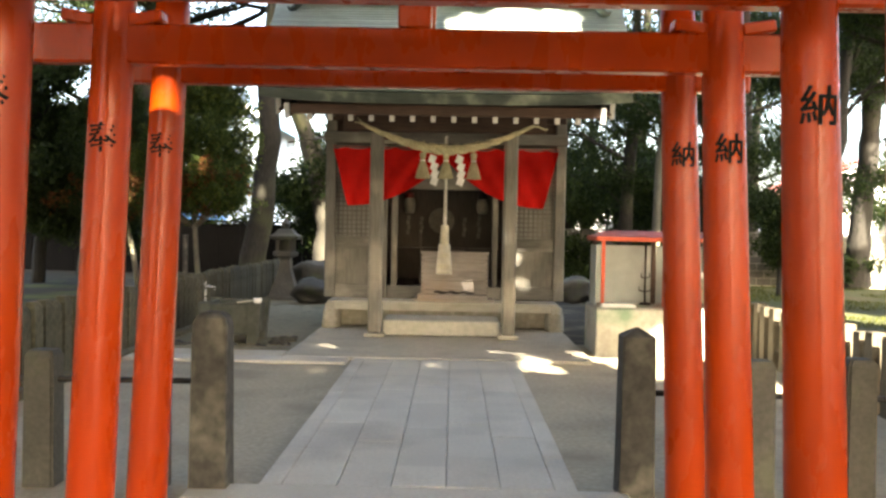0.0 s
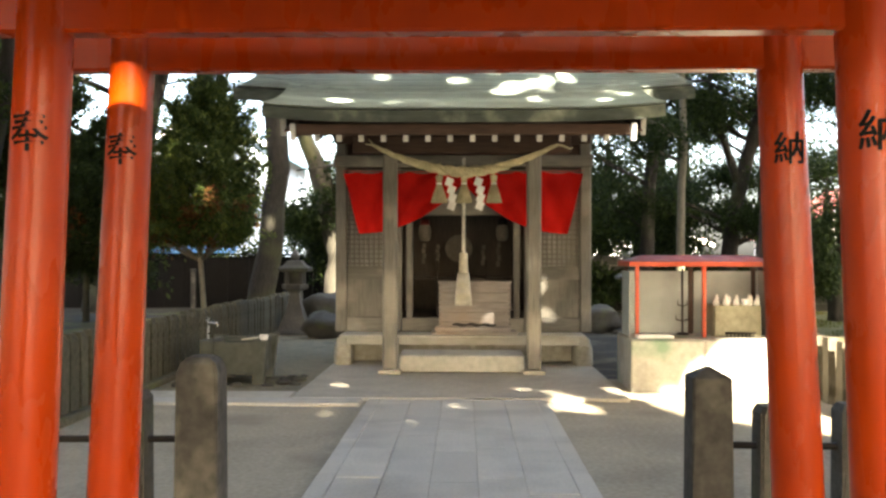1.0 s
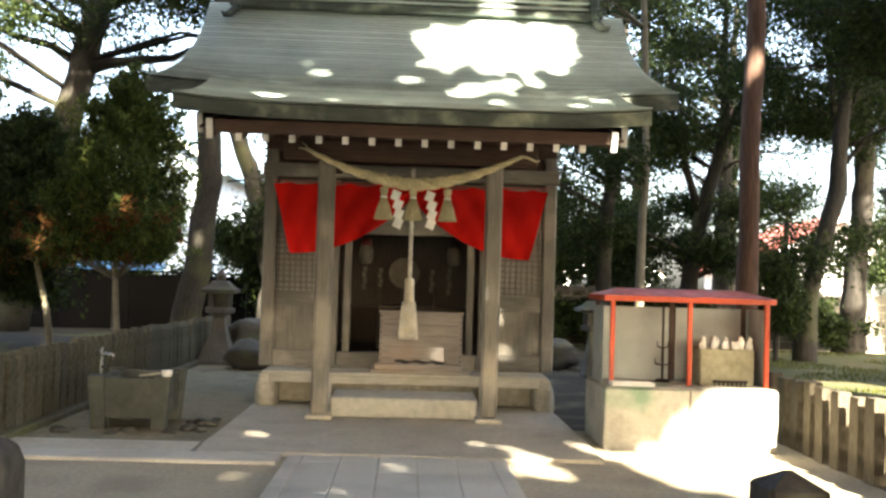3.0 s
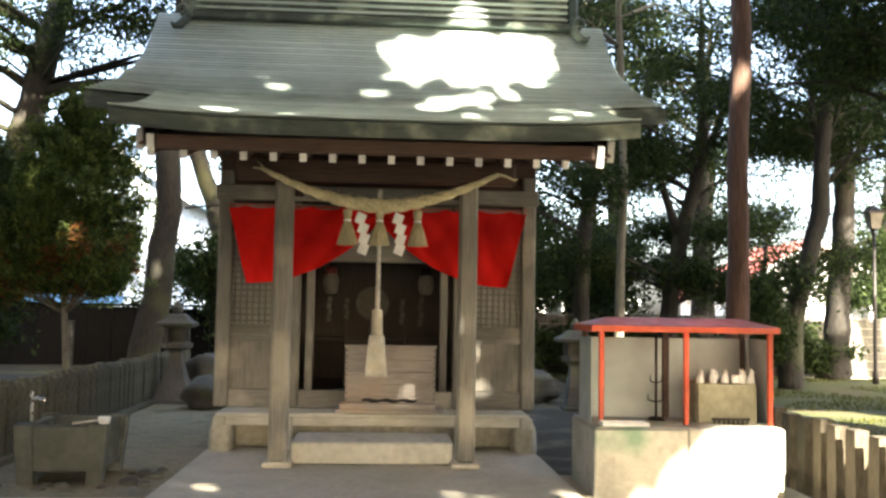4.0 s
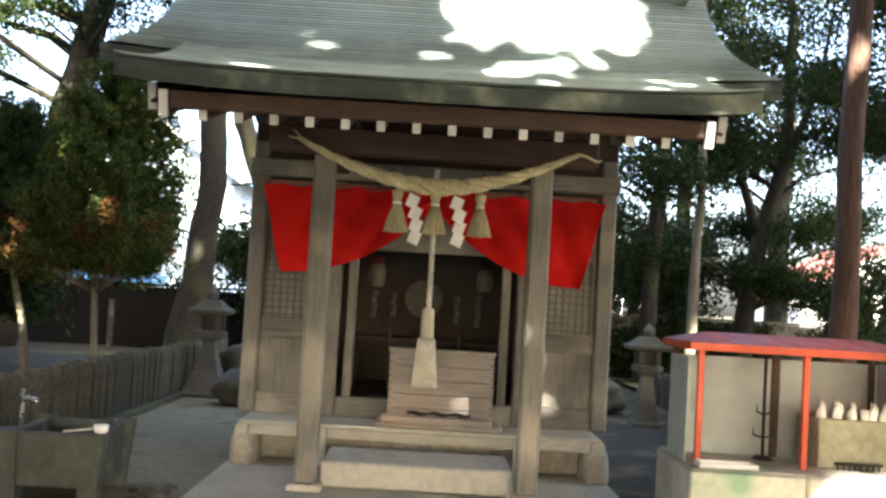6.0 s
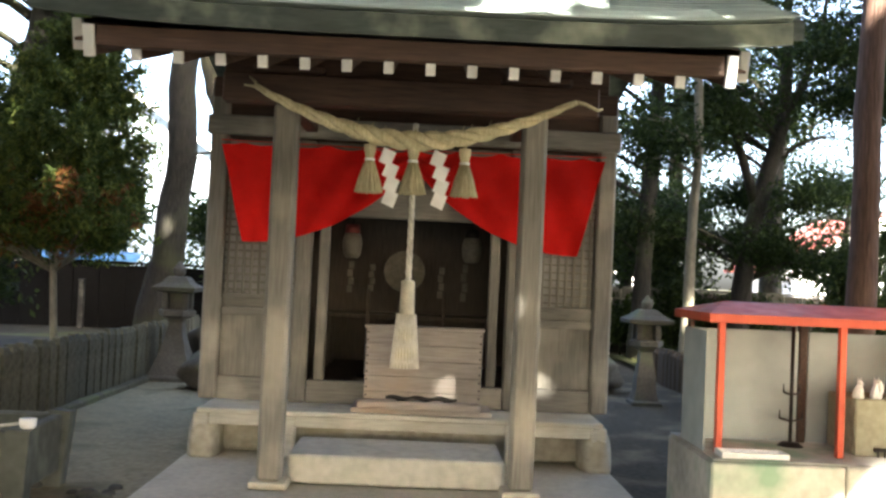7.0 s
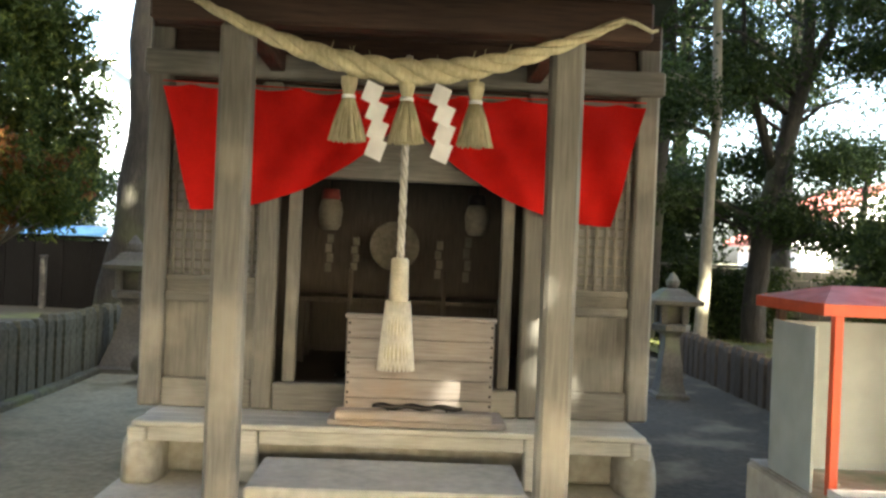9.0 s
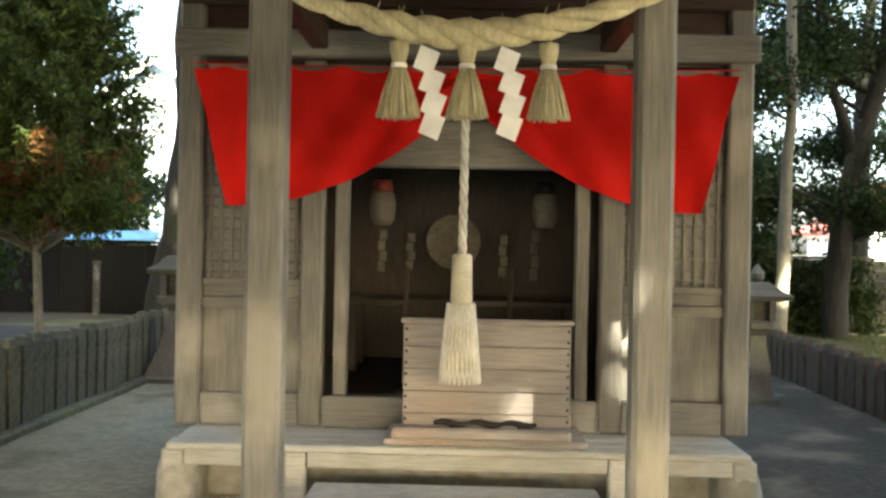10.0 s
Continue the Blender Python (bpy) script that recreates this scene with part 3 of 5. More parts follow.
    bar("curl", [(x0, 13.49, 4.52), (x0 + s * 0.07, 13.47, 4.44), (x0 + s * 0.13, 13.45, 4.42), (x0 + s * 0.16, 13.45, 4.46)], [0.05, 0.045, 0.032, 0.014], copper_edge, end, seg=8)
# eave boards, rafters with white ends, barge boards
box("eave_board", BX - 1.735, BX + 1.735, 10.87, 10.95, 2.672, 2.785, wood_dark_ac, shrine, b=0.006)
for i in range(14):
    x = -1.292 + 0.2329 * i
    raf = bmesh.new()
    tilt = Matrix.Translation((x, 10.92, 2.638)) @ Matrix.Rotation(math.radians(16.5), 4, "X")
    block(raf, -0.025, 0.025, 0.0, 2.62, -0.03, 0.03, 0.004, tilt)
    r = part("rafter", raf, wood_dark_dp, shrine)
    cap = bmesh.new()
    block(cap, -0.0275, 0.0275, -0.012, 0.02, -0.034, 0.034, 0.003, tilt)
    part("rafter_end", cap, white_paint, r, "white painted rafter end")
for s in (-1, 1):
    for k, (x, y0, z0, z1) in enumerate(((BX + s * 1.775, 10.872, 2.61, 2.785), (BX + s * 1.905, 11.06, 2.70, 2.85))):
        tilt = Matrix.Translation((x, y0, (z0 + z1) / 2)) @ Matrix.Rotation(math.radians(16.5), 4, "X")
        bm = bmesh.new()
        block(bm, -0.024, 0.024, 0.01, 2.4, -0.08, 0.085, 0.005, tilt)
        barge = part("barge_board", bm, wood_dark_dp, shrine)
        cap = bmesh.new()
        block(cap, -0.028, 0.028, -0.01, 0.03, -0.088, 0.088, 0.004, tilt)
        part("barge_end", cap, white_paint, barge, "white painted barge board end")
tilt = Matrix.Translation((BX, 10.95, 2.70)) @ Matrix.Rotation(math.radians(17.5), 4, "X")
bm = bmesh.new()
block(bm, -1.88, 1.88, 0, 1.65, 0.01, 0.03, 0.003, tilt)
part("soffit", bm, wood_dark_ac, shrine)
box("main_soffit", BX - 2.4, BX + 2.4, 12.5, 13.5, 3.28, 3.31, wood_dark_ac, shrine, b=0.004)


# ---- hangings on the shrine ----
rope = thing("shimenawa_rope", "thick twisted straw rope hung between the porch posts", "rope", (BX, 11.9, 2.37))


def rope_at(u):
    """The rope's middle line, u from -1 to 1."""
    return Vector((0.255 + 1.06 * u, 11.905 - 0.02 * (1 - u * u), 2.372 + 0.315 * abs(u) ** 1.75))


N = 110
for k in range(3):
    pts, rad = [], []
    for i in range(N + 1):
        u = -1 + 2 * i / N
        p = rope_at(u)
        w = 0.011 + 0.026 * (1 - abs(u) ** 1.3)
        d = (rope_at(min(1, u + 0.01)) - rope_at(max(-1, u - 0.01))).normalized()
        side = Vector((0, 1, 0))
        up = d.cross(side)
        a = u * 15.5 + k * 2.0944
        pts.append(p + (side * math.cos(a) + up * math.sin(a)) * w * 0.9)
        rad.append(w)
    bar("strand", pts, rad, straw, rope, seg=9)
bar("rope_tail", [rope_at(-1), (-0.815, 11.93, 2.72), (-0.86, 11.95, 2.76)], [0.014, 0.010, 0.006], straw, rope)
bar("rope_tail", [rope_at(-1), (-0.83, 11.92, 2.69), (-0.89, 11.93, 2.70)], [0.014, 0.010, 0.006], straw, rope)
bar("rope_tail", [rope_at(1), (1.38, 11.93, 2.68), (1.47, 11.95, 2.645), (1.50, 11.97, 2.66)], [0.014, 0.012, 0.010, 0.008], straw, rope)
for i in range(9):
    random.seed(i)
    u = random.uniform(-0.5, 0.5)
    p = rope_at(u)
    bar("stray_straw", [p + Vector((0, 0, 0.04)), p + Vector((random.uniform(-0.02, 0.02), 0, 0.085))], [0.004, 0.002], straw, rope, seg=5)


def tassel(x):
    t = thing("straw_tassel", "bell-shaped straw tassel hanging from the rope", "tassel", (x, 11.88, 2.32), "straw tassels")
    top = bmesh.new()
    tube(top, [(x, 11.885, z) for z in (2.335, 2.30, 2.26, 2.235)], [0.040, 0.040, 0.030, 0.025], 16)
    part("neck", top, straw, t, smooth=True)
    bar("tie", [(x, 11.885, 2.247), (x, 11.885, 2.229)], [0.034, 0.034], paper, t, "white tie", 14)
    bm = bmesh.new()
    random.seed(int(x * 1000) % 97)
    for i in range(170):
        a, q = random.uniform(0, 2 * math.pi), math.sqrt(random.random())
        c, s = math.cos(a) * q, math.sin(a) * q
        end = 2.022 + random.uniform(-0.008, 0.012)
        tube(bm, [(x + c * 0.024, 11.885 + s * 0.024, 2.24), (x + c * 0.062, 11.885 + s * 0.05, 2.13), (x + c * 0.092, 11.885 + s * 0.07, end)], [0.0045, 0.005, 0.0042], 4)
    part("straw_skirt", bm, straw, t, smooth=True, kind="stuff")
    bar("hanging_knot", [(x, 11.885, 2.34), (x, 11.90, 2.42), (x + 0.01, 11.93, 2.455)], [0.012, 0.012, 0.006], straw, t, seg=7)
    return t


for x in (-0.035, 0.25, 0.59):
    tassel(x)


def shide(x, lean):
    """A folded white paper streamer: four flaps, each hung from the last."""
    s = thing("paper_streamer", "white zigzag folded paper streamer hanging from the rope", "paper streamer", (x, 11.84, 2.31), "paper streamers")
    for i in range(4):
        cx = x + (-0.012, 0.010, 0.016, 0.008)[i] + lean * 0.006 * i
        z1 = 2.318 - 0.090 * i
        y = 11.842 - 0.004 * (i % 2)
        bm = bmesh.new()
        pts = [(cx - 0.022, y, z1), (cx + 0.058, y - 0.003, z1 - 0.034), (cx + 0.026, y - 0.010, z1 - 0.128), (cx - 0.054, y - 0.004, z1 - 0.094)]
        f = [bm.verts.new(p) for p in pts]
        g = [bm.verts.new((p[0], p[1] + 0.002, p[2])) for p in pts]
        bm.faces.new(f)
        bm.faces.new(g[::-1])
        for a in range(4):
            bm.faces.new((f[a], f[(a + 1) % 4], g[(a + 1) % 4], g[a]))
        part("paper_flap", bm, paper, s)
    return s


shide(0.092, 0.4)
shide(0.425, -0.3)

# bell cord with its grip and tassel
cord = thing("bell_cord", "pale hemp bell-pull cord with a netted tassel grip", "bell rope", (0.243, 12.7, 0.79))
for k in range(3):
    pts = []
    for i in range(61):
        z = 2.62 - (2.62 - 1.42) * i / 60
        a = i * 0.55 + k * 2.0944
        pts.append((0.246 + 0.011 * math.cos(a) - 0.004 * i / 60, 12.7 + 0.011 * math.sin(a), z))
    bar("cord_strand", pts, 0.0125, hemp, cord, seg=7)
bar("wooden_grip", [(0.242, 12.7, z) for z in (1.45, 1.44, 1.31, 1.195, 1.19)], [0.036, 0.05, 0.053, 0.056, 0.05], straw_pale, cord, "pale cloth-wound grip", 18)
bm = bmesh.new()
for i in range(26):
    a = 2 * math.pi * i / 26
    for q, tw in ((1, 0.35), (1, -0.35)):
        pts = [(0.24 + math.cos(a + tw * k / 4) * r, 12.7 + math.sin(a + tw * k / 4) * r * 0.9, z) for k, (z, r) in enumerate(((1.20, 0.068), (1.09, 0.079), (0.98, 0.089), (0.88, 0.098), (0.80, 0.106)))]
        tube(bm, pts, 0.0055, 5)
part("netted_tassel", bm, hemp, cord, "pale netted tassel", True, "stuff")
bar("tassel_core", [(0.24, 12.7, z) for z in (1.2, 1.0, 0.81)], [0.06, 0.075, 0.09], straw, cord, seg=18)

# red curtain, gathered up in the middle
curtain = thing("shrine_curtain", "bright red cotton curtain gathered up over the doorway", "curtain", (BX, 13.36, 2.5))
for s in (-1, 1):
    grid = []
    for j in range(17):
        v = j / 16
        row = []
        for i in range(41):
            u = i / 40  # 0 at the middle, 1 at the outer end
            low = 1.70 + 0.64 * (1 - u) ** 2.6
            ties = 0.032 * abs(math.sin(u * math.pi * 4.5)) ** 0.7
            z = (2.515 - ties) * (1 - v) + low * v
            x = BX + s * (0.015 + u * (1.545 - 0.20 * v * u ** 3))
            fold = 0.03 * math.sin(u * 17 + v * 5 * (1 - u)) ** 3 * (0.3 + v * 0.7) + 0.035 * (1 - u) * math.sin(9 * v + 7 * u) + 0.02 * math.sin(23 * u - 8 * v)
            row.append((x, 13.35 + fold * 1.05, z))
        grid.append(row)
    bm = bmesh.new()
    sheet(bm, grid)
    sheet(bm, [[(p[0], p[1] + 0.003, p[2]) for p in r] for r in grid])
    part("curtain_side", bm, red_cloth, curtain, smooth=True)
bar("curtain_cord", [(BX - 1.57, 13.36, 2.522), (BX - 0.8, 13.36, 2.512), (BX, 13.36, 2.505), (BX + 0.8, 13.36, 2.512), (BX + 1.57, 13.36, 2.522)], 0.004, red_cloth, curtain, seg=7)

# offering box
ob_ = thing("offering_box", "weathered wooden offering box of stacked boards", "offering box", (0.385, 13.2, 0.412))
box("plinth_board", -0.165, 0.93, 12.985, 13.42, 0.413, 0.452, wood_box, ob_, b=0.008)
box("front_skid", -0.12, 0.84, 12.94, 13.07, 0.453, 0.515, wood_box, ob_, b=0.014)
for i in range(5):
    z0 = 0.453 + 0.1225 * i
    box("front_board", -0.07, 0.842, 13.075, 13.10, z0, z0 + 0.12, wood_box, ob_, b=0.005)
    for x0, x1 in ((-0.07, -0.045), (0.817, 0.842)):
        box("side_board", x0, x1, 13.101, 13.45, z0, z0 + 0.12, wood_box, ob_, b=0.004)
    for x in (-0.055, 0.827):
        for dz in (0.03, 0.09):
            bar("iron_nail", [(x, 13.077, z0 + dz), (x, 13.068, z0 + dz)], 0.0075, iron, ob_, "dark nail head", 8)
box("back_board", -0.044, 0.816, 13.43, 13.45, 0.453, 1.06, wood_box, ob_, b=0.004)
box("rim_board", -0.085, 0.857, 13.062, 13.115, 1.063, 1.092, wood_box, ob_, "pale worn rim", 0.008)
for i in range(9):
    x = 0.0 + 0.096 * i
    box("coin_slat", x - 0.018, x + 0.018, 13.12, 13.43, 1.045, 1.065, wood_box, ob_, b=0.004)
fit_pts = []
for i in range(49):
    u = i / 48
    fit_pts.append((0.105 + 0.55 * u, 12.985, 0.540 + 0.007 * math.sin(u * 6 * math.pi)))
orn = thing("iron_ornament", "black wavy iron fitting lying along the box", "ornament", (0.38, 12.985, 0.515))
bar("wavy_bar", fit_pts, [0.010 + 0.008 * abs(math.sin(i / 48 * 3 * math.pi)) for i in range(49)], iron, orn, seg=8)
for x in (0.2, 0.56):
    bar("foot_pin", [(x, 12.985, 0.514), (x, 12.985, 0.54)], 0.007, iron, orn, seg=8)

# inside the hall
altar = thing("altar_table", "wooden altar table toned dark for the dim hall", "table", (BX, 14.9, 0.578))
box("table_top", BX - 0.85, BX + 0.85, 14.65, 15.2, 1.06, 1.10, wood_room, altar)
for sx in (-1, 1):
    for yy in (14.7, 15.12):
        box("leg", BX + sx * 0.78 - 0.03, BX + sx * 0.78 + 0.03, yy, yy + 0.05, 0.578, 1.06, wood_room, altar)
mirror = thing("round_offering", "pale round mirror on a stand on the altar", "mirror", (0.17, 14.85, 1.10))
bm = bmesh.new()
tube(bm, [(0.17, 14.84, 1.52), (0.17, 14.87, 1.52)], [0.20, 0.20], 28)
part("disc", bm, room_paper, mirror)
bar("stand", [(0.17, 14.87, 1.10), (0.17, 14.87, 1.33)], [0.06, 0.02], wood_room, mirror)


def paper_lantern(x, label, red):
    t = thing("paper_lantern", label, "lantern", (x, 14.2, 1.75), "hanging lanterns")
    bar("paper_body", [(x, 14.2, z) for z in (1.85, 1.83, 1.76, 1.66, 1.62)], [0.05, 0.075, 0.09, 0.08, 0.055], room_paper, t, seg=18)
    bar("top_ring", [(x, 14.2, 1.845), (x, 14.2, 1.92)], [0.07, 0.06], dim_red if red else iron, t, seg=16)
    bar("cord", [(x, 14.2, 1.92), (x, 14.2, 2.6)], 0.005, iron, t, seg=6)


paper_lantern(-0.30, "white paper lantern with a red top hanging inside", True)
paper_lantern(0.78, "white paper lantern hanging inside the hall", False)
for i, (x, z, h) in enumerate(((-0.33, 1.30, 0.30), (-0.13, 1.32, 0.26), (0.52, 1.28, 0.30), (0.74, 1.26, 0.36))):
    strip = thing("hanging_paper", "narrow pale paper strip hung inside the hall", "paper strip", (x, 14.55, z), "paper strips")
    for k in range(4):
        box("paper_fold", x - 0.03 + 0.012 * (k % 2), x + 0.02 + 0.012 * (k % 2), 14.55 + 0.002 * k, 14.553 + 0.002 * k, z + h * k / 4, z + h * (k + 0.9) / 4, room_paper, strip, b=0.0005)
for x in (-0.12, 0.55):
    v = thing("candle_stand", "thin dark candle stand inside the hall", "candle stand", (x, 14.0, 0.578))
    bar("stand_pole", [(x, 14.0, 0.578), (x, 14.0, 1.35)], 0.016, wood_room, v, seg=8)
    bar("stand_foot", [(x, 14.0, 0.578), (x, 14.0, 0.60)], [0.09, 0.07], iron, v, seg=14)

# ---- water basin ----
basin = thing("water_basin", "old grey stone water basin with corner posts", "basin", (-2.25, 11.65, 0))
turn_b = Matrix.Translation((-2.27, 11.66, 0)) @ Matrix.Rotation(radians(3), 4, "Z")
for x0, x1, y0, y1 in ((-0.31, 0.31, -0.38, -0.31), (-0.31, 0.31, 0.31, 0.38), (-0.31, -0.24, -0.31, 0.31), (0.24, 0.31, -0.31, 0.31)):
    part("trough_wall", block(bmesh.new(), x0, x1, y0, y1, 0.11, 0.475, 0.012, turn_b), basin_stone, basin)
# A solid dark block fills the trough's opening.
bm = bmesh.new()
block(bm, -0.235, 0.235, -0.305, 0.305, 0.15, 0.36, 0.005, turn_b)
part("dark_water", bm, stone_dark, basin, "dark stone block filling the trough")
for sx in (-1, 1):
    for sy in (-1, 1):
        bm = bmesh.new()
        tube(bm, [turn_b @ Vector((sx * 0.262, sy * 0.335, 0)), turn_b @ Vector((sx * 0.276, sy * 0.350, 0.24)), turn_b @ Vector((sx * 0.292, sy * 0.365, 0.492))], [0.085, 0.092, 0.098], 4, turn=math.pi / 4 + radians(3))
        part("leg", bm, basin_stone, basin)
tap = thing("water_tap", "thin metal tap pipe standing by the basin", "tap", (-2.66, 11.75, 0))
bar("pipe", [(-2.66, 11.75, 0), (-2.66, 11.75, 0.60), (-2.655, 11.75, 0.635), (-2.62, 11.74, 0.65), (-2.55, 11.72, 0.64), (-2.54, 11.72, 0.60)], 0.014, steel, tap, seg=10)
bar("handle", [(-2.665, 11.75, 0.65), (-2.665, 11.75, 0.70)], [0.012, 0.02], steel, tap, seg=8)
cup = thing("white_cup", "small white ladle cup on the basin rim", "cup", (-1.93, 11.3, 0.49))
bar("cup_body", [(-1.93, 11.32, 0.489), (-1.93, 11.32, 0.50), (-1.93, 11.32, 0.545)], [0.035, 0.045, 0.05], white_paint, cup, seg=16)
bar("ladle_handle", [(-1.95, 11.33, 0.52), (-2.15, 11.22, 0.50)], 0.009, wood_pale, cup, seg=8)
for i in range(26):
    random.seed(200 + i)
    x, y, r = random.uniform(-2.8, -1.6), random.choice((random.uniform(11.02, 11.2), random.uniform(11.9, 12.3))), random.uniform(0.03, 0.07)
    if i > 12:
        x, y = random.uniform(-1.85, -1.55), random.uniform(11.1, 12.0)
    bm = bmesh.new()
    bmesh.ops.create_icosphere(bm, subdivisions=2, radius=r)
    for q in bm.verts:
        q.co = Vector((q.co.x * 1.2, q.co.y, q.co.z * 0.7)) * (1 + 0.3 * noise.noise(q.co * 14 + Vector((i, 0, 0)))) + Vector((x, y, r * 0.3))
    tagged(part("pebble", bm, stone_dark, None, "dark loose stone by the basin", True), "dark loose stone by the basin", "stone", "stones round the basin")

# ---- offering stand with a red roof ----
stand = thing("offering_stand", "low roofed stand with red posts on a concrete plinth", "stand", (2.75, 11.35, 0))
box("plinth_half", 1.99, 2.742, 10.905, 11.82, -0.03, 0.535, plinth_mat, stand, "pale stained concrete block", 0.012)
box("plinth_half", 2.748, 3.53, 10.895, 11.82, -0.03, 0.54, plinth_mat, stand, "pale concrete block", 0.012)
box("plinth_top", 2.0, 3.52, 10.92, 11.81, 0.541, 0.549, plinth_mat, stand, b=0.003)
for x in (2.085, 2.79, 3.495):
    box("red_post", x - 0.02, x + 0.02, 11.09, 11.13, 0.55, 1.30, faded_red, stand, b=0.004)
bm = bmesh.new()
x0, x1, y0, y1 = 1.99, 3.55, 11.03, 11.78
ring = [bm.verts.new(p) for p in ((x0, y0, 1.302), (x1, y0, 1.302), (x1, y1, 1.302), (x0, y1, 1.302))]
ring2 = [bm.verts.new(p) for p in ((x0, y0, 1.352), (x1, y0, 1.352), (x1, y1, 1.352), (x0, y1, 1.352))]
rid = [bm.verts.new((x0 + 0.2, 11.4, 1.42)), bm.verts.new((x1 - 0.2, 11.4, 1.42))]
bm.faces.new(ring[::-1])
for i in range(4):
    bm.faces.new((ring[i], ring[(i + 1) % 4], ring2[(i + 1) % 4], ring2[i]))
bm.faces.new((ring2[0], ring2[1], rid[1], rid[0]))
bm.faces.new((ring2[2], ring2[3], rid[0], rid[1]))
bm.faces.new((ring2[1], ring2[2], rid[1]))
bm.faces.new((ring2[3], ring2[0], rid[0]))
part("red_roof_sheet", bm, faded_red, stand)
box("side_panel", 2.008, 2.02, 11.14, 11.597, 0.555, 1.25, panel_mat, stand, b=0.002)
box("side_panel", 3.505, 3.517, 11.14, 11.597, 0.555, 1.25, panel_mat, stand, b=0.002)
for a, c in ((2.022, 2.735), (2.80, 3.43), (3.48, 3.503)):
    box("back_panel", a, c, 11.60, 11.615, 0.555, 1.245, panel_mat, stand, "blue-grey painted sheet panel", b=0.002)
# Posts in dark wood where the panels show dark upright joints.
for x in (2.767, 3.455):
    box("back_post", x - 0.025, x + 0.025, 11.595, 11.64, 0.55, 1.30, wood_dark_dp, stand, "dark wooden post", b=0.004)
for x in (2.06, 3.47):
    box("back_post", x - 0.02, x + 0.02, 11.62, 11.66, 0.55, 1.30, wood_dark_dp, stand, "dark wooden post", b=0.004)
tray = thing("white_tray", "shallow white metal tray on the plinth", "tray", (2.25, 11.0, 0.55))
box("tray_base", 2.07, 2.43, 10.95, 11.08, 0.551, 0.557, steel, tray, b=0.002)
for a, c, d, e in ((2.07, 2.43, 10.945, 10.955), (2.07, 2.43, 11.08, 11.09), (2.06, 2.07, 10.945, 11.09), (2.43, 2.44, 10.945, 11.09)):
    box("tray_rim", a, c, d, e, 0.551, 0.585, white_paint, tray, b=0.002)
tank = thing("tan_water_tank", "square tan concrete tank inside the stand", "tank", (3.22, 11.45, 0.55))
for a, c, d, e in ((2.92, 3.42, 11.2, 11.25), (2.92, 3.42, 11.53, 11.58), (2.92, 2.97, 11.25, 11.53), (3.37, 3.42, 11.25, 11.53)):
    box("tank_wall", a, c, d, e, 0.552, 0.885, tan_mat, tank, b=0.01)
box("tank_fill", 2.97, 3.37, 11.25, 11.53, 0.56, 0.86, tan_mat, tank, b=0.004)
slot = thing("iron_grate", "low black iron grate before the tank", "grate", (3.2, 11.17, 0.55))
for i in range(8):
    x = 3.05 + 0.04 * i
    bar("grate_bar", [(x, 11.175, 0.551), (x, 11.175, 0.59)], 0.007, iron, slot, seg=6)
bar("grate_top", [(3.03, 11.175, 0.592), (3.35, 11.175, 0.592)], 0.010, iron, slot, seg=8)


def fox_figure(x, y, z, h, turn):
    """A small seated white fox in one piece: haunches, chest, head with two ears and a muzzle, upright tail."""
    bm = bmesh.new()
    tube(bm, [(0, 0.012, 0), (0, 0.010, 0.25 * h), (0, 0, 0.5 * h), (0, -0.006, 0.66 * h)], [0.26 * h, 0.25 * h, 0.17 * h, 0.11 * h], 12)
    tube(bm, [(0, 0.05 * h, 0.70 * h), (0, -0.05 * h, 0.72 * h), (0, -0.16 * h, 0.69 * h), (0, -0.26 * h, 0.66 * h)], [0.09 * h, 0.14 * h, 0.09 * h, 0.03 * h], 10)
    for q in (-1, 1):
        tube(bm, [(q * 0.07 * h, 0, 0.78 * h), (q * 0.09 * h, 0.01 * h, 0.98 * h)], [0.05 * h, 0.01 * h], 6)
        tube(bm, [(q * 0.09 * h, -0.16 * h, 0), (q * 0.08 * h, -0.10 * h, 0.45 * h)], [0.05 * h, 0.06 * h], 8)
    tube(bm, [(0.16 * h, 0.22 * h, 0.05 * h), (0.24 * h, 0.26 * h, 0.35 * h), (0.22 * h, 0.22 * h, 0.62 * h), (0.18 * h, 0.18 * h, 0.84 * h)], [0.05 * h, 0.10 * h, 0.09 * h, 0.015 * h], 9)
    bm.transform(Matrix.Translation((x, y, z)) @ Matrix.Rotation(turn, 4, "Z"))
    ob = part("fox_figurine", bm, white_paint, None, "small white ceramic fox seated on the tank rim", True)
    tagged(ob, "small white ceramic fox seated on the tank rim", "figurine", "figurines on the tank")


for x, h, turn in ((2.955, 0.125, 0.3), (3.055, 0.13, -0.4), (3.165, 0.125, 0.2), (3.30, 0.13, -0.2), (3.385, 0.125, 0.5)):
    fox_figure(x, 11.232, 0.8855, h, turn)
cup2 = thing("white_cup", "small white ceramic cup on the tank rim", "cup", (3.255, 11.225, 0.885))
bar("cup_body", [(3.245, 11.218, z) for z in (0.886, 0.89, 0.92, 0.955)], [0.02, 0.026, 0.03, 0.031], white_paint, cup2, seg=16)
hook = thing("iron_candle_rack", "black iron candle rack standing in the stand", "candle rack", (2.64, 11.45, 0.55))
bar("rack_pole", [(2.64, 11.45, 0.551), (2.64, 11.45, 1.28)], 0.012, iron, hook, seg=8)
for z, w in ((0.70, 0.07), (0.86, 0.05)):
    bar("rack_arm", [(2.64 - w, 11.45, z + 0.02), (2.64, 11.45, z), (2.64 + w, 11.45, z + 0.02)], 0.007, iron, hook, seg=6)
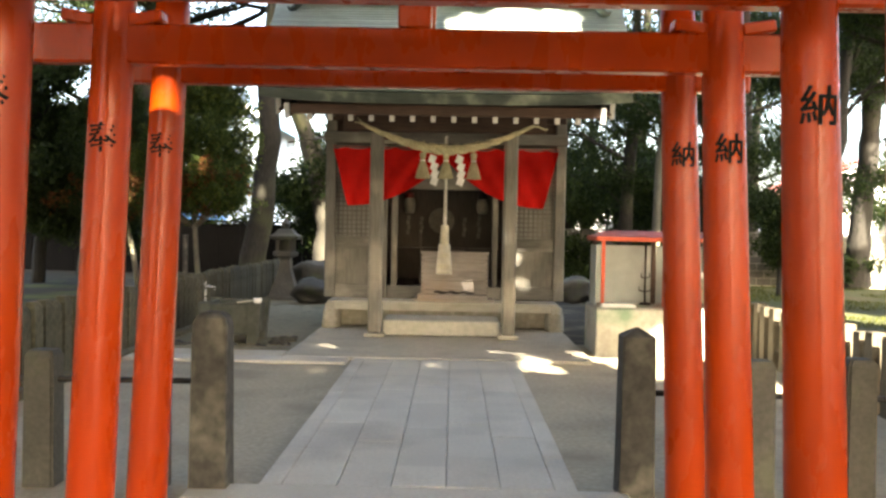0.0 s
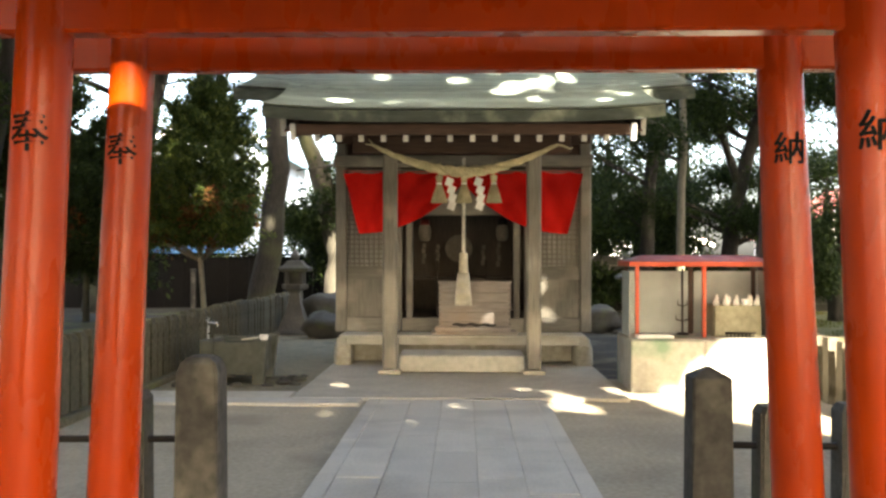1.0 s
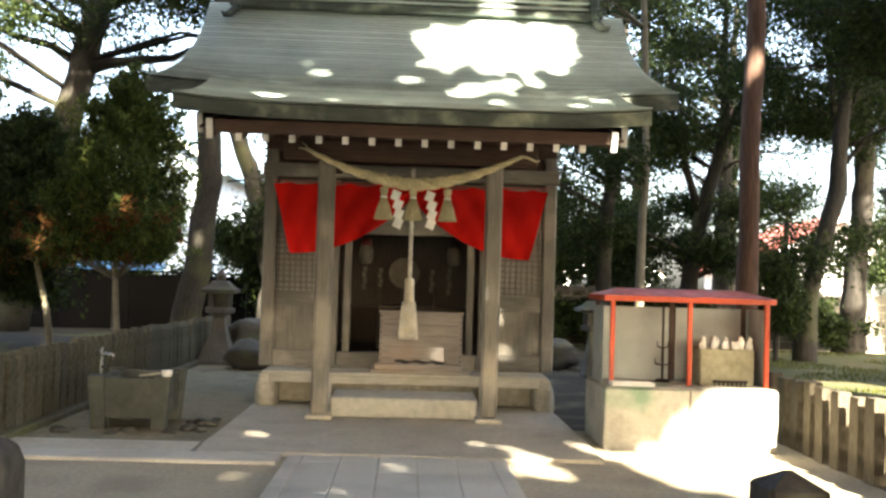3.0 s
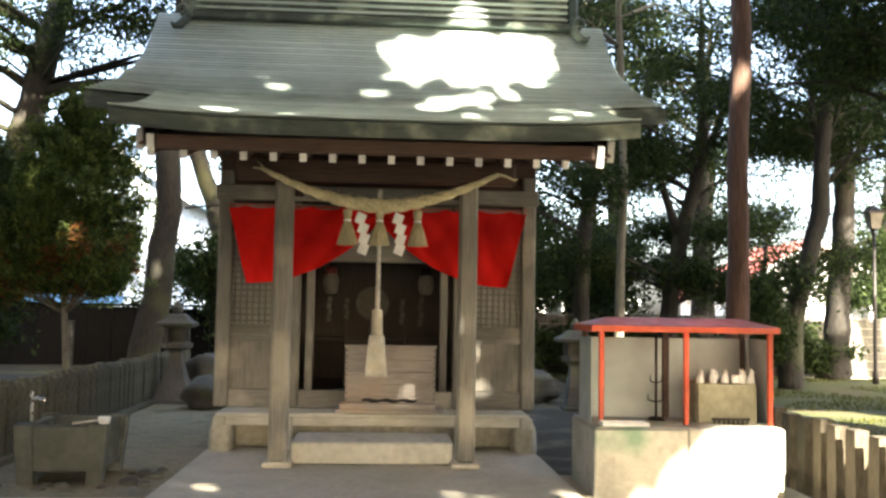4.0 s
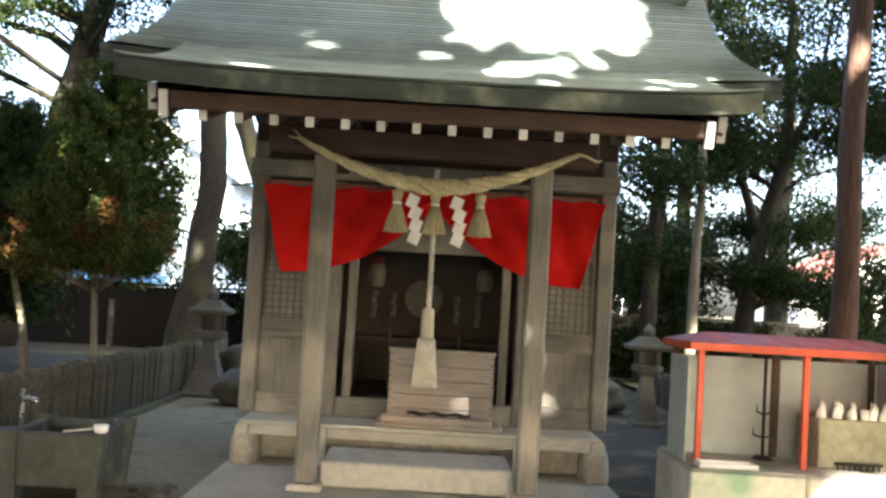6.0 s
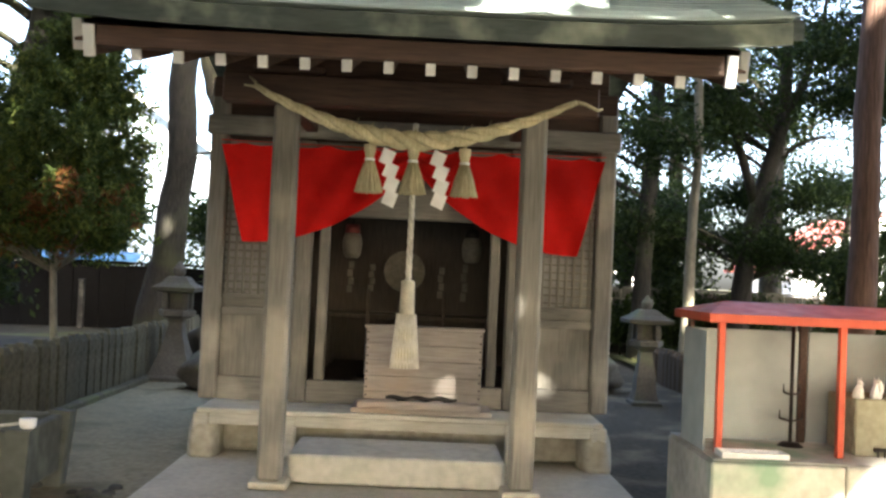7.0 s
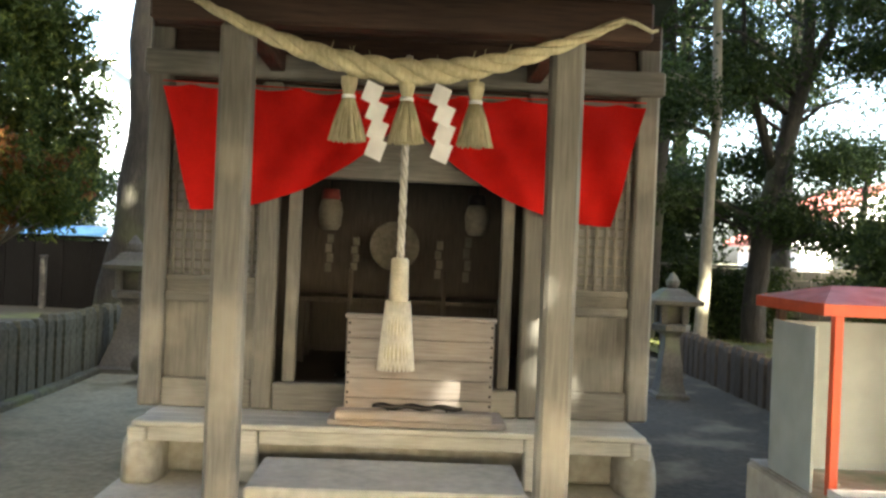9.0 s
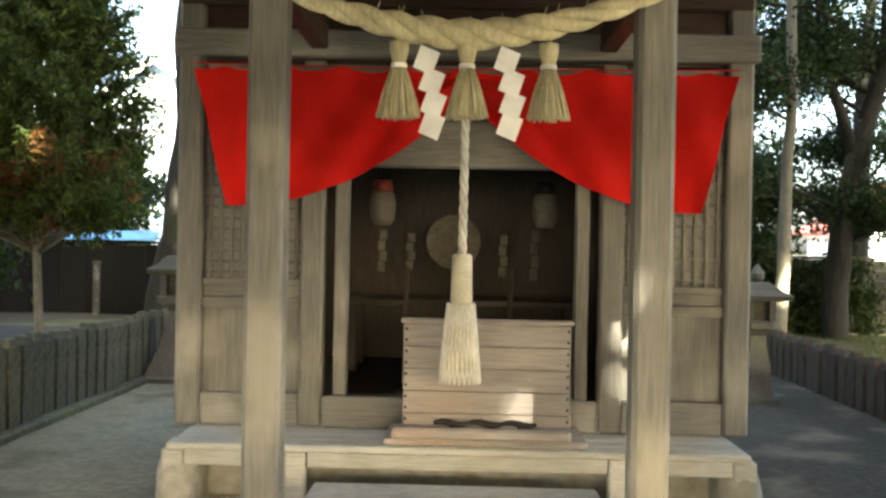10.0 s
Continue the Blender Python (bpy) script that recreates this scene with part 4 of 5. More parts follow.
    for sx in (-1, 1):
        bar("spike", [(2.64 + sx * w, 11.45, z + 0.02), (2.64 + sx * w, 11.45, z + 0.07)], [0.006, 0.003], iron, hook, seg=6)
bar("rack_foot", [(2.64, 11.45, 0.551), (2.64, 11.45, 0.575)], [0.08, 0.05], iron, hook, seg=12)


# ---- stone lanterns ----
def stone_lantern(x, y, s, label, cap=0.41, foot=1.0):
    t = thing("stone_lantern", label, "stone lantern", (x, y, 0), "pair of stone lanterns")

    def piece(name, rows, seg=4, mat_=stone, lab=""):
        bm = frustum(bmesh.new(), x, y, [(z * s, w * s) for z, w in rows], 0, seg)
        return part(name, bm, mat_, t, lab)

    piece("base", [(-0.05, 0.36 * foot), (0.06, 0.35 * foot), (0.085, 0.30 * foot)])
    piece("shaft", [(0.085, 0.285 * foot), (0.22, 0.235 * foot), (0.42, 0.09 + 0.075 * foot), (0.62, 0.09 + 0.025 * foot), (0.79, 0.09), (0.84, 0.12)], 4)
    piece("platform", [(0.84, 0.15), (0.88, 0.25), (0.95, 0.26), (0.97, 0.22)], 6)
    for sx in (-1, 1):
        for sy in (-1, 1):
            box("corner_pillar", x + sx * 0.135 * s - 0.035, x + sx * 0.135 * s + 0.035, y + sy * 0.135 * s - 0.035, y + sy * 0.135 * s + 0.035, 0.97 * s, 1.20 * s, stone, t, b=0.006)
    # Solid block of darker stone standing for the shade inside the chamber.
    piece("light_core", [(0.97, 0.10), (1.19, 0.10)], 4, stone_dark, "solid core toned dark for the chamber's shade")
    piece("cap", [(1.20, 0.20), (1.22, cap - 0.01), (1.27, cap), (1.33, cap * 0.66), (1.40, 0.14), (1.42, 0.10)], 4, stone_dark, "dark mossy flared cap")
    piece("finial", [(1.42, 0.06), (1.46, 0.085), (1.52, 0.09), (1.58, 0.05), (1.63, 0.01)], 10)


stone_lantern(-2.79, 17.9, 0.94, "grey stone lantern beside the shrine path", 0.29)
stone_lantern(3.16, 17.35, 0.84, "mossy stone lantern with a wide dark cap", 0.33, 0.62)
for x, y, r, hgt in ((-2.15, 17.2, 0.42, 0.45), (-2.35, 18.6, 0.5, 0.75), (2.75, 18.6, 0.4, 0.5)):
    bm = bmesh.new()
    bmesh.ops.create_icosphere(bm, subdivisions=3, radius=1)
    for q in bm.verts:
        k = 1 + 0.35 * noise.noise(q.co * 1.7 + Vector((x, y, 0)))
        q.co = Vector((x + q.co.x * r * k, y + q.co.y * r * k, max(-0.04, hgt * (0.45 + 0.55 * q.co.z * k))))
    tagged(part("garden_rock", bm, stone_dark, None, "dark rough garden rock", True), "dark rough garden rock", "rock", "garden rocks")

# ---- fences ----
def picket_mesh(name, w, d, h, material, pointed):
    bm = bmesh.new()
    frustum(bm, 0, 0, [(-0.1, 0.5), (h - 0.065, 0.5), (h - (0.055 if pointed else 0.03), 0.47 if pointed else 0.5), (h, 0.30 if pointed else 0.46)])
    for v in bm.verts:
        v.co.x *= w
        v.co.y *= d
    bmesh.ops.recalc_face_normals(bm, faces=bm.faces)
    me = bpy.data.meshes.new(name)
    bm.to_mesh(me)
    bm.free()
    me.materials.append(material)
    return me


def fence(x, y0, y1, h, step, w, material, label, z0=0.0, drift=0.0, pointed=True, rails=True):
    f = thing("fence", label, "fence", (x, (y0 + y1) / 2, z0), kind="structure")
    me = picket_mesh("picket", 0.11, w, h, material, pointed)
    n = int((y1 - y0) / step)
    random.seed(int(abs(x * 100)) + n)
    for i in range(n):
        y = y0 + step * (i + 0.5)
        m = Matrix.Translation((x + drift * (y - y0) + random.uniform(-0.012, 0.012), y, z0 + random.uniform(-0.025, 0.02))) @ Matrix.Rotation(random.uniform(-0.03, 0.03), 4, "X") @ Matrix.Rotation(random.uniform(-0.04, 0.04), 4, "Z")
        linked("picket", me, material, f, place=m)
    if rails:
        for z in (0.22, 0.50):
            box("fence_rail", x - 0.035 if x < 0 else x + 0.06, x - 0.085 if x < 0 else x + 0.11, y0, y1, z0 + z * h / 0.72 - 0.04, z0 + z * h / 0.72 + 0.04, material, f)
        if x < 0:
            box("backing_stone", x - 0.135, x - 0.09, y0, y1, z0 - 0.1, z0 + 0.52, stone_dark, f, "dark mossy backing slab")
        box("fence_kerb", x - 0.14, x + 0.14, y0, y1, z0 - 0.12, z0 + 0.07, material, f, b=0.015)
    return f


fence(-3.15, 7.2, 20.6, 0.725, 0.205, 0.165, fence_stone, "weathered mossy stone picket fence along the yard")
fence(3.80, 4.6, 12.3, 0.72, 0.29, 0.14, fence_wood, "weathered brown post fence with gaps", -0.08, pointed=False)
fence(4.05, 12.6, 21.0, 0.62, 0.22, 0.15, fence_dark, "dark brown picket fence behind the stand", -0.08)


# ---- walls and houses behind ----
wl = thing("wall_west", "black board wall behind the grove", "wall", (-9, 27.3, 0), kind="structure")
for i in range(34):
    x = -22 + 0.6 * i
    box("wall_board", x, x + 0.592, 27.25, 27.3, -0.1, 1.40 + 0.02 * math.sin(i * 1.7), wall_black, wl, b=0.006)
box("wall_coping", -22, -1.5, 27.2, 27.36, 1.43, 1.48, wall_black, wl)
tarp = thing("blue_sheet", "faded blue plastic sheet laid over the wall", "sheet", (-7.2, 27.4, 1.48))
bm = bmesh.new()
thick(bm, [[(-8.6 + 0.22 * i, 27.18 + 0.12 * j, 1.50 + 0.05 * j + 0.03 * noise.noise((i * 0.6, j, 0))) for i in range(12)] for j in range(5)], 0.01)
part("sheet_cloth", bm, blue_sheet, tarp, smooth=True)
wr = thing("wall_east", "grey concrete block wall behind the yard", "wall", (8, 26.2, 0), kind="structure")
bm = None
me = None
for r in range(7):
    for i in range(36):
        x = 1.9 + 0.40 * i + (0.2 if r % 2 else 0)
        if me is None:
            b0 = block(bmesh.new(), 0.004, 0.396, 0, 0.12, 0.004, 0.196, 0.006)
            bmesh.ops.recalc_face_normals(b0, faces=b0.faces)
            me = bpy.data.meshes.new("concrete_block")
            b0.to_mesh(me)
            b0.free()
        linked("concrete_block", me, wall_block, wr, place=Matrix.Translation((x, 26.1, -0.02 + 0.2 * r)))
box("mortar", 1.9, 16.4, 26.11, 26.21, -0.1, 1.375, apron_mat, wr)
box("coping", 1.9, 16.5, 26.05, 26.27, 1.382, 1.44, wall_block, wr)


def house(x0, x1, y0, y1, h, ridge, wall_m, roof_m, label, windows):
    t = thing("house", label, "house", ((x0 + x1) / 2, (y0 + y1) / 2, 0))
    w = box("wall", x0, x1, y0, y1, -0.1, h, wall_m, t, b=0.03)
    mid = (x0 + x1) / 2
    bm = bmesh.new()
    a = [bm.verts.new(p) for p in ((x0, y0 + 0.02, h), (x1, y0 + 0.02, h), (mid, y0 + 0.02, ridge - 0.12))]
    bm.faces.new(a)
    c = [bm.verts.new(p) for p in ((x0, y1, h), (x1, y1, h), (mid, y1, ridge - 0.12))]
    bm.faces.new(c)
    for i in range(3):
        bm.faces.new((a[i], a[(i + 1) % 3], c[(i + 1) % 3], c[i]))
    part("gable", bm, wall_m, t)
    over = 0.5
    drop = (ridge - h) / (mid - x0) * over
    for s, xe in ((-1, x0 - over), (1, x1 + over)):
        bm = bmesh.new()
        thick(bm, [[(mid, y0 - 0.4, ridge), (xe, y0 - 0.4, h - drop)], [(mid, y1 + 0.4, ridge), (xe, y1 + 0.4, h - drop)]], 0.14)
        part("roof_slope", bm, roof_m, t)
        bm = bmesh.new()
        thick(bm, [[(mid, y0 - 0.46, ridge - 0.02), (xe, y0 - 0.46, h - drop - 0.02)], [(mid, y0 - 0.41, ridge - 0.02), (xe, y0 - 0.41, h - drop - 0.02)]], 0.22)
        part("barge", bm, plaster, t)
    for x, z, ww, hh in windows:
        win = box("window", x - ww / 2 - 0.06, x + ww / 2 + 0.06, y0 - 0.04, y0 - 0.005, z - 0.06, z + hh + 0.06, plaster, t, b=0.01)
        for q in (-1, 1):
            xc = x + q * ww / 4
            box("pane", xc - ww / 4 + 0.03, xc + ww / 4 - 0.03, y0 - 0.06, y0 - 0.041, z, z + hh, dark_glass, win, b=0.004)


house(-13.4, -7.6, 40, 47, 5.9, 7.8, house_blue, slate_blue, "pale blue house with a blue-grey roof beyond the wall", ((-12.2, 3.3, 1.4, 1.1),))
house(3.2, 11.5, 46, 52, 2.3, 4.0, plaster, red_roof, "low white house with a red roof beyond the wall", ((5.0, 0.9, 1.6, 1.0), (8.5, 0.9, 1.6, 1.0)))
house(14, 21, 40, 46, 2.6, 4.6, plaster, red_roof, "pale house with a red roof beyond the trees", ((16, 1.0, 1.6, 1.0), (19, 1.0, 1.6, 1.0)))

marker = thing("marker_post", "small grey marker post against the black wall", "post", (-7.27, 26.9, -0.05))
box("marker_shaft", -7.33, -7.21, 26.84, 26.96, -0.1, 1.0, post_stone, marker, b=0.02)
box("marker_cap", -7.345, -7.195, 26.825, 26.975, 1.0, 1.06, post_stone, marker, b=0.02)

# ---- lawn and lamp on the east side ----
lawn_mat = mat("mossy_lawn", (0.085, 0.095, 0.022), (0.045, 0.055, 0.013), 0.95, 14, 0.8, (1, 1, 1), 0.8, 0.02, stain=(0.095, 0.07, 0.032), amount=0.6)
flat_sheet("lawn", [4.3 + 0.5 * i for i in range(26)], [12.4 + 0.5 * i for i in range(27)], 0.0, lawn_mat, "patchy mossy lawn under the trees", "lawn", 0.02)
rng = np.random.default_rng(77)
n = 26000
px, py = rng.uniform(4.5, 15, n), rng.uniform(12.6, 25.2, n)
keep = np.array([noise.noise((a * 0.5, b * 0.5, 4.0)) > -0.12 for a, b in zip(px, py)])
px, py = px[keep], py[keep]
n = len(px)
base = np.stack([px, py, np.full(n, -0.01)], 1)
ang, tall = rng.uniform(0, 2 * math.pi, n), rng.uniform(0.03, 0.085, n)
side = np.stack([np.cos(ang), np.sin(ang), np.zeros(n)], 1) * 0.012
tip = base + np.stack([rng.normal(0, 0.02, n), rng.normal(0, 0.02, n), tall], 1)
me = bpy.data.meshes.new("grass")
me.from_pydata(np.stack([base - side, base + side, tip], 1).reshape(-1, 3).tolist(), [], np.arange(3 * n).reshape(-1, 3).tolist())
grass_leaf = leafy("grass_blades", (0.05, 0.062, 0.014), (0.085, 0.10, 0.02), (0.14, 0.135, 0.035))
tagged(linked("grass", me, grass_leaf), "short uneven grass on the mossy lawn", "grass", kind="stuff")

lamp = thing("park_lamp", "black iron park lamp with a glazed lantern head", "lamp post", (11.2, 23.7, 0))
bar("pole", [(11.2, 23.7, z) for z in (-0.1, 0.25, 0.28, 1.0, 3.4)], [0.075, 0.07, 0.045, 0.04, 0.035], iron, lamp, seg=12)
bar("collar", [(11.2, 23.7, 3.38), (11.2, 23.7, 3.45)], [0.05, 0.1], iron, lamp, seg=12)
part("lantern_glass", frustum(bmesh.new(), 11.2, 23.7, [(3.45, 0.10), (3.78, 0.15)]), room_paper, lamp, "pale frosted lantern glass")
part("lantern_roof", frustum(bmesh.new(), 11.2, 23.7, [(3.78, 0.2), (3.81, 0.2), (3.93, 0.05), (3.98, 0.02)]), iron, lamp)

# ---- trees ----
# Sunlit spots picked to fit the view: place, radius. Leaves shading them are cut.
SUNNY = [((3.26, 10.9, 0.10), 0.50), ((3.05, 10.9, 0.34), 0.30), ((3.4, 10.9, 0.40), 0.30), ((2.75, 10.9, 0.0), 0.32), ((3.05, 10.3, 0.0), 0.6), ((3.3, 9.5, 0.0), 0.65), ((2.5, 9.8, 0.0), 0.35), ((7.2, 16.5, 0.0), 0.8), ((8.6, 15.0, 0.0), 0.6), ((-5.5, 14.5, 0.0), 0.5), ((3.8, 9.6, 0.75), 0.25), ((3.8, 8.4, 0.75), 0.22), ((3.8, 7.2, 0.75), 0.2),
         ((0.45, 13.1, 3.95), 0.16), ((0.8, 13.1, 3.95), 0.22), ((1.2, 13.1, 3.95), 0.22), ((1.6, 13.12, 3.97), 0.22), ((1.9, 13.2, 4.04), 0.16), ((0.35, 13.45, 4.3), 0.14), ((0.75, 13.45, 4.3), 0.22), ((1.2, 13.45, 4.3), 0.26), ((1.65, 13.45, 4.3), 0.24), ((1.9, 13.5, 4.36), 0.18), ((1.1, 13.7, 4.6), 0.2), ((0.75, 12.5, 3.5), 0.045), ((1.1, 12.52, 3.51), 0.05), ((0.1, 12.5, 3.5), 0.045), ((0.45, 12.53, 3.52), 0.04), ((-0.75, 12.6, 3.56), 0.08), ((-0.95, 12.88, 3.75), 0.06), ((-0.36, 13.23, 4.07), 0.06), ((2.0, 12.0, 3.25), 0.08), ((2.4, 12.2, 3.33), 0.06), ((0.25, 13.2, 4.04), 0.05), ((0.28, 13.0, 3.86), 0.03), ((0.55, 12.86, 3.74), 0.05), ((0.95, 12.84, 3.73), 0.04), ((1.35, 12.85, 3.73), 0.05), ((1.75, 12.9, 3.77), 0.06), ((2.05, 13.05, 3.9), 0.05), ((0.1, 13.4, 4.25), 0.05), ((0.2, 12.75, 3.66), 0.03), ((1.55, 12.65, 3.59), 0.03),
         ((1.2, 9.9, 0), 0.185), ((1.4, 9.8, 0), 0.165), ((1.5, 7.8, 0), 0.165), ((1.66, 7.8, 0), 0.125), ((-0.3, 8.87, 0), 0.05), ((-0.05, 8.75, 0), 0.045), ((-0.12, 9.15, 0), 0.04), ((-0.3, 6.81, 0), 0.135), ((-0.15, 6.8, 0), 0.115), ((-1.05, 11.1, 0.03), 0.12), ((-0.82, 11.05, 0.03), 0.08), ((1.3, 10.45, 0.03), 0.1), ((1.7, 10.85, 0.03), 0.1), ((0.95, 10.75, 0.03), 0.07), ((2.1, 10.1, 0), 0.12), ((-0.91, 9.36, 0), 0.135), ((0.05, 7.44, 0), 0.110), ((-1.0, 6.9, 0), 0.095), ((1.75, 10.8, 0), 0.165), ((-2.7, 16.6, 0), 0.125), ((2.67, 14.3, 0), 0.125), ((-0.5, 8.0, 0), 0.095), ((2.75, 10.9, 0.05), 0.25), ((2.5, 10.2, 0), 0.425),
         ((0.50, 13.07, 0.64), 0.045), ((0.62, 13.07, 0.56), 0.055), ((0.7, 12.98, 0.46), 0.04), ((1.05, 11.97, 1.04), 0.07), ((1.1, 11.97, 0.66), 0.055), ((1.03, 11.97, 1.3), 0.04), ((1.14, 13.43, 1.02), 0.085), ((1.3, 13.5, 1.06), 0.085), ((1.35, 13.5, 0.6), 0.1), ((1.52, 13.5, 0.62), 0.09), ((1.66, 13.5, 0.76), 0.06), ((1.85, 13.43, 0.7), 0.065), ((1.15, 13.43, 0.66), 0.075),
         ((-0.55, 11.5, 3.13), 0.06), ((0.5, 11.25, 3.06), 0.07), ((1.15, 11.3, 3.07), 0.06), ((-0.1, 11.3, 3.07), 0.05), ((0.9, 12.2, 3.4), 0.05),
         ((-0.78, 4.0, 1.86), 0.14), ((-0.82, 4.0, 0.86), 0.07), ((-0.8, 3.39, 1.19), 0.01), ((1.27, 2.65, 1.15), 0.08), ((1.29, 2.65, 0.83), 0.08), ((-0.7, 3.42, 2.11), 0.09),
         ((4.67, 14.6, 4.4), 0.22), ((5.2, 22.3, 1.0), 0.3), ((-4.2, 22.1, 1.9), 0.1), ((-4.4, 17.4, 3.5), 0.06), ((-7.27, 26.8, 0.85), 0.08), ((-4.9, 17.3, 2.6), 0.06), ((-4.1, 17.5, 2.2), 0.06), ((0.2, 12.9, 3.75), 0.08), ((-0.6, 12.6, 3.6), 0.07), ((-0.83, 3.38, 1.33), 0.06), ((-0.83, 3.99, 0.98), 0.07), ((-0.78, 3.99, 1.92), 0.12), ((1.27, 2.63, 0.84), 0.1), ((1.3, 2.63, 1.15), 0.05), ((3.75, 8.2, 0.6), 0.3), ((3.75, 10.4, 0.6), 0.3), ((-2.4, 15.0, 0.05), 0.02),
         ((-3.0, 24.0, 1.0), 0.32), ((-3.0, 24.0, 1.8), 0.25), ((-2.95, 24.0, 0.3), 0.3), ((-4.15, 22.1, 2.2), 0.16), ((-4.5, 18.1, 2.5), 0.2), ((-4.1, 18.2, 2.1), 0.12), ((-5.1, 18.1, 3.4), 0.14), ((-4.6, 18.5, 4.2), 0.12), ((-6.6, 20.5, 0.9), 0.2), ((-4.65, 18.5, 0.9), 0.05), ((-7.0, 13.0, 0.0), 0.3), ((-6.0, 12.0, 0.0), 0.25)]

# More sun flecks at random over the yard and the front roof slope.
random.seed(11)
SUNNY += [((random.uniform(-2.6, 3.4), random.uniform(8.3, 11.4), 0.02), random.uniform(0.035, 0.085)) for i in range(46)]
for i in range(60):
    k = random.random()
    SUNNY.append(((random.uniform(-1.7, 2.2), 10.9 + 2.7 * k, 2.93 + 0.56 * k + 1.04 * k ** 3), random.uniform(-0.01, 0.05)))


def sun_way_cut(p, size):
    """Which of the points p (n x 3) are cut so that the sun reaches a picked spot."""
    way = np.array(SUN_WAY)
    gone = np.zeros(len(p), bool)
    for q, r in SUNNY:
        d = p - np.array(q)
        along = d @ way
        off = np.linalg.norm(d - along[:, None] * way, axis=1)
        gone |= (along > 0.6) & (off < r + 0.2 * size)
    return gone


def leaf_mesh(name, centres, size, rng, droop=0.3, slim=0.5):
    """Folded four-cornered leaves round the given centres."""
    n = len(centres)
    d = rng.normal(size=(n, 3))
    d[:, 2] -= droop
    d /= np.linalg.norm(d, axis=1)[:, None]
    e = np.cross(d, rng.normal(size=(n, 3)))
    e /= np.linalg.norm(e, axis=1)[:, None]
    nrm = np.cross(d, e)
    s = size * rng.uniform(0.6, 1.4, n)[:, None]
    v = np.stack([centres - d * s * 0.5, centres + e * s * slim * 0.5 + nrm * s * 0.1, centres + d * s * 0.5, centres - e * s * slim * 0.5 + nrm * s * 0.1], 1).reshape(-1, 3)
    i = np.arange(n)[:, None] * 4
    f = np.concatenate([i + [0, 1, 2], i + [0, 2, 3]], 1).reshape(-1, 3)
    me = bpy.data.meshes.new(name)
    me.from_pydata(v.tolist(), [], f.tolist())
    return me


def tree(label, spine, radii, blobs, leaves, size, seed, bark_m, leaf_m, limbs=10, spread=0.35, slim=0.5, extra=None, droop=0.3, per=40, ragged=False, boughs=()):
    """A tapered trunk along spine, limbs to the clumps of leaves that fill blobs (centre, half axes, share)."""
    rng = np.random.default_rng(seed)
    t = thing("tree", label, "tree", tuple(spine[0]))
    pts, rad = [], []
    sp = [Vector(p) for p in spine]
    for a in range(len(sp) - 1):
        for k in range(5):
            u = k / 5
            q = sp[a].lerp(sp[a + 1], u)
            q += Vector((noise.noise(q * 0.9 + Vector((seed, 0, 0))), noise.noise(q * 0.9 + Vector((0, seed, 0))), 0)) * radii[a] * 0.35
            pts.append(q)
            rad.append(radii[a] * (1 - u) + radii[a + 1] * u)
    pts.append(sp[-1])
    rad.append(radii[-1])
    bm = tube(bmesh.new(), pts, rad, 14)
    for v in bm.verts:
        v.co += Vector((noise.noise(v.co * 3), noise.noise(v.co * 3 + Vector((9, 9, 9))), 0)) * 0.12 * radii[0]
    trunk = part("trunk", bm, bark_m, t, smooth=True)
    for way, r0 in boughs:
        k = len(way) - 1
        bar("limb", way, [r0 * (1 - 0.75 * i / k) for i in range(k + 1)], bark_m, trunk, seg=9)
    clumps = []
    total = sum(w for _, _, w in blobs)
    n_clumps = max(6, leaves // per)
    if ragged:  # break each mass of leaves up into uneven layers
        parts_of = []
        for c, h, w in blobs:
            for q in range(7):
                k = rng.uniform(0.28, 0.62)
                parts_of.append((np.array(c) + rng.normal(size=3) * np.array(h) * 0.62, np.array(h) * np.array([k, k, k * 0.55]), w * k))
        blobs = parts_of
        total = sum(w for _, _, w in blobs)
    for c, h, w in blobs:
        k = max(3, int(n_clumps * w / total))
        d = rng.normal(size=(k, 3))
        d /= np.linalg.norm(d, axis=1)[:, None]
        d *= (rng.uniform(0.15, 1.0, k) ** 0.55)[:, None]
        clumps.append(np.array(c) + d * np.array(h))
    clumps = np.concatenate(clumps)
    order = rng.permutation(len(clumps))[:limbs]
    for j, o in enumerate(order):
        end = Vector(clumps[o])
        near = min(range(len(pts)), key=lambda i: (pts[i] - end).length + (0.6 * max(0, pts[i].z - end.z + 0.5)))
        a = pts[near]
        mid = a.lerp(end, 0.5) + Vector((0, 0, 0.12 * (end - a).length))
        # Limbs that would shade a picked sunlit spot are left out.
        if sun_way_cut(np.array([a.lerp(mid, 0.5), mid, mid.lerp(end, 0.5), end]), 0.4).any():
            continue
        r0 = min(rad[near] * 0.5, 0.02 + 0.012 * (end - a).length)
        bend = Vector((noise.noise(end * 1.3), noise.noise(end * 1.3 + Vector((5, 5, 5))), 0)) * 0.25 * (end - a).length
        mid += bend * 0.6
        bar("limb", [a, a.lerp(mid, 0.55), mid, mid.lerp(end, 0.6), end], [r0, r0 * 0.8, r0 * 0.6, r0 * 0.4, r0 * 0.15], bark_m, trunk, seg=7)
    which = rng.integers(0, len(clumps), leaves)
    flat = np.array([1, 1, 0.6])
    c = clumps[which] + rng.normal(size=(leaves, 3)) * spread * flat
    c = c[~sun_way_cut(c, size)]
    crown = linked("crown", leaf_mesh("crown", c, size, rng, droop, slim), leaf_m, t)
    if extra:
        share, m2, zmax = extra
        low = clumps[clumps[:, 2] < zmax]
        if len(low):
            k = int(leaves * share)
            c2 = low[rng.integers(0, len(low), k)] + rng.normal(size=(k, 3)) * spread * flat * 0.8
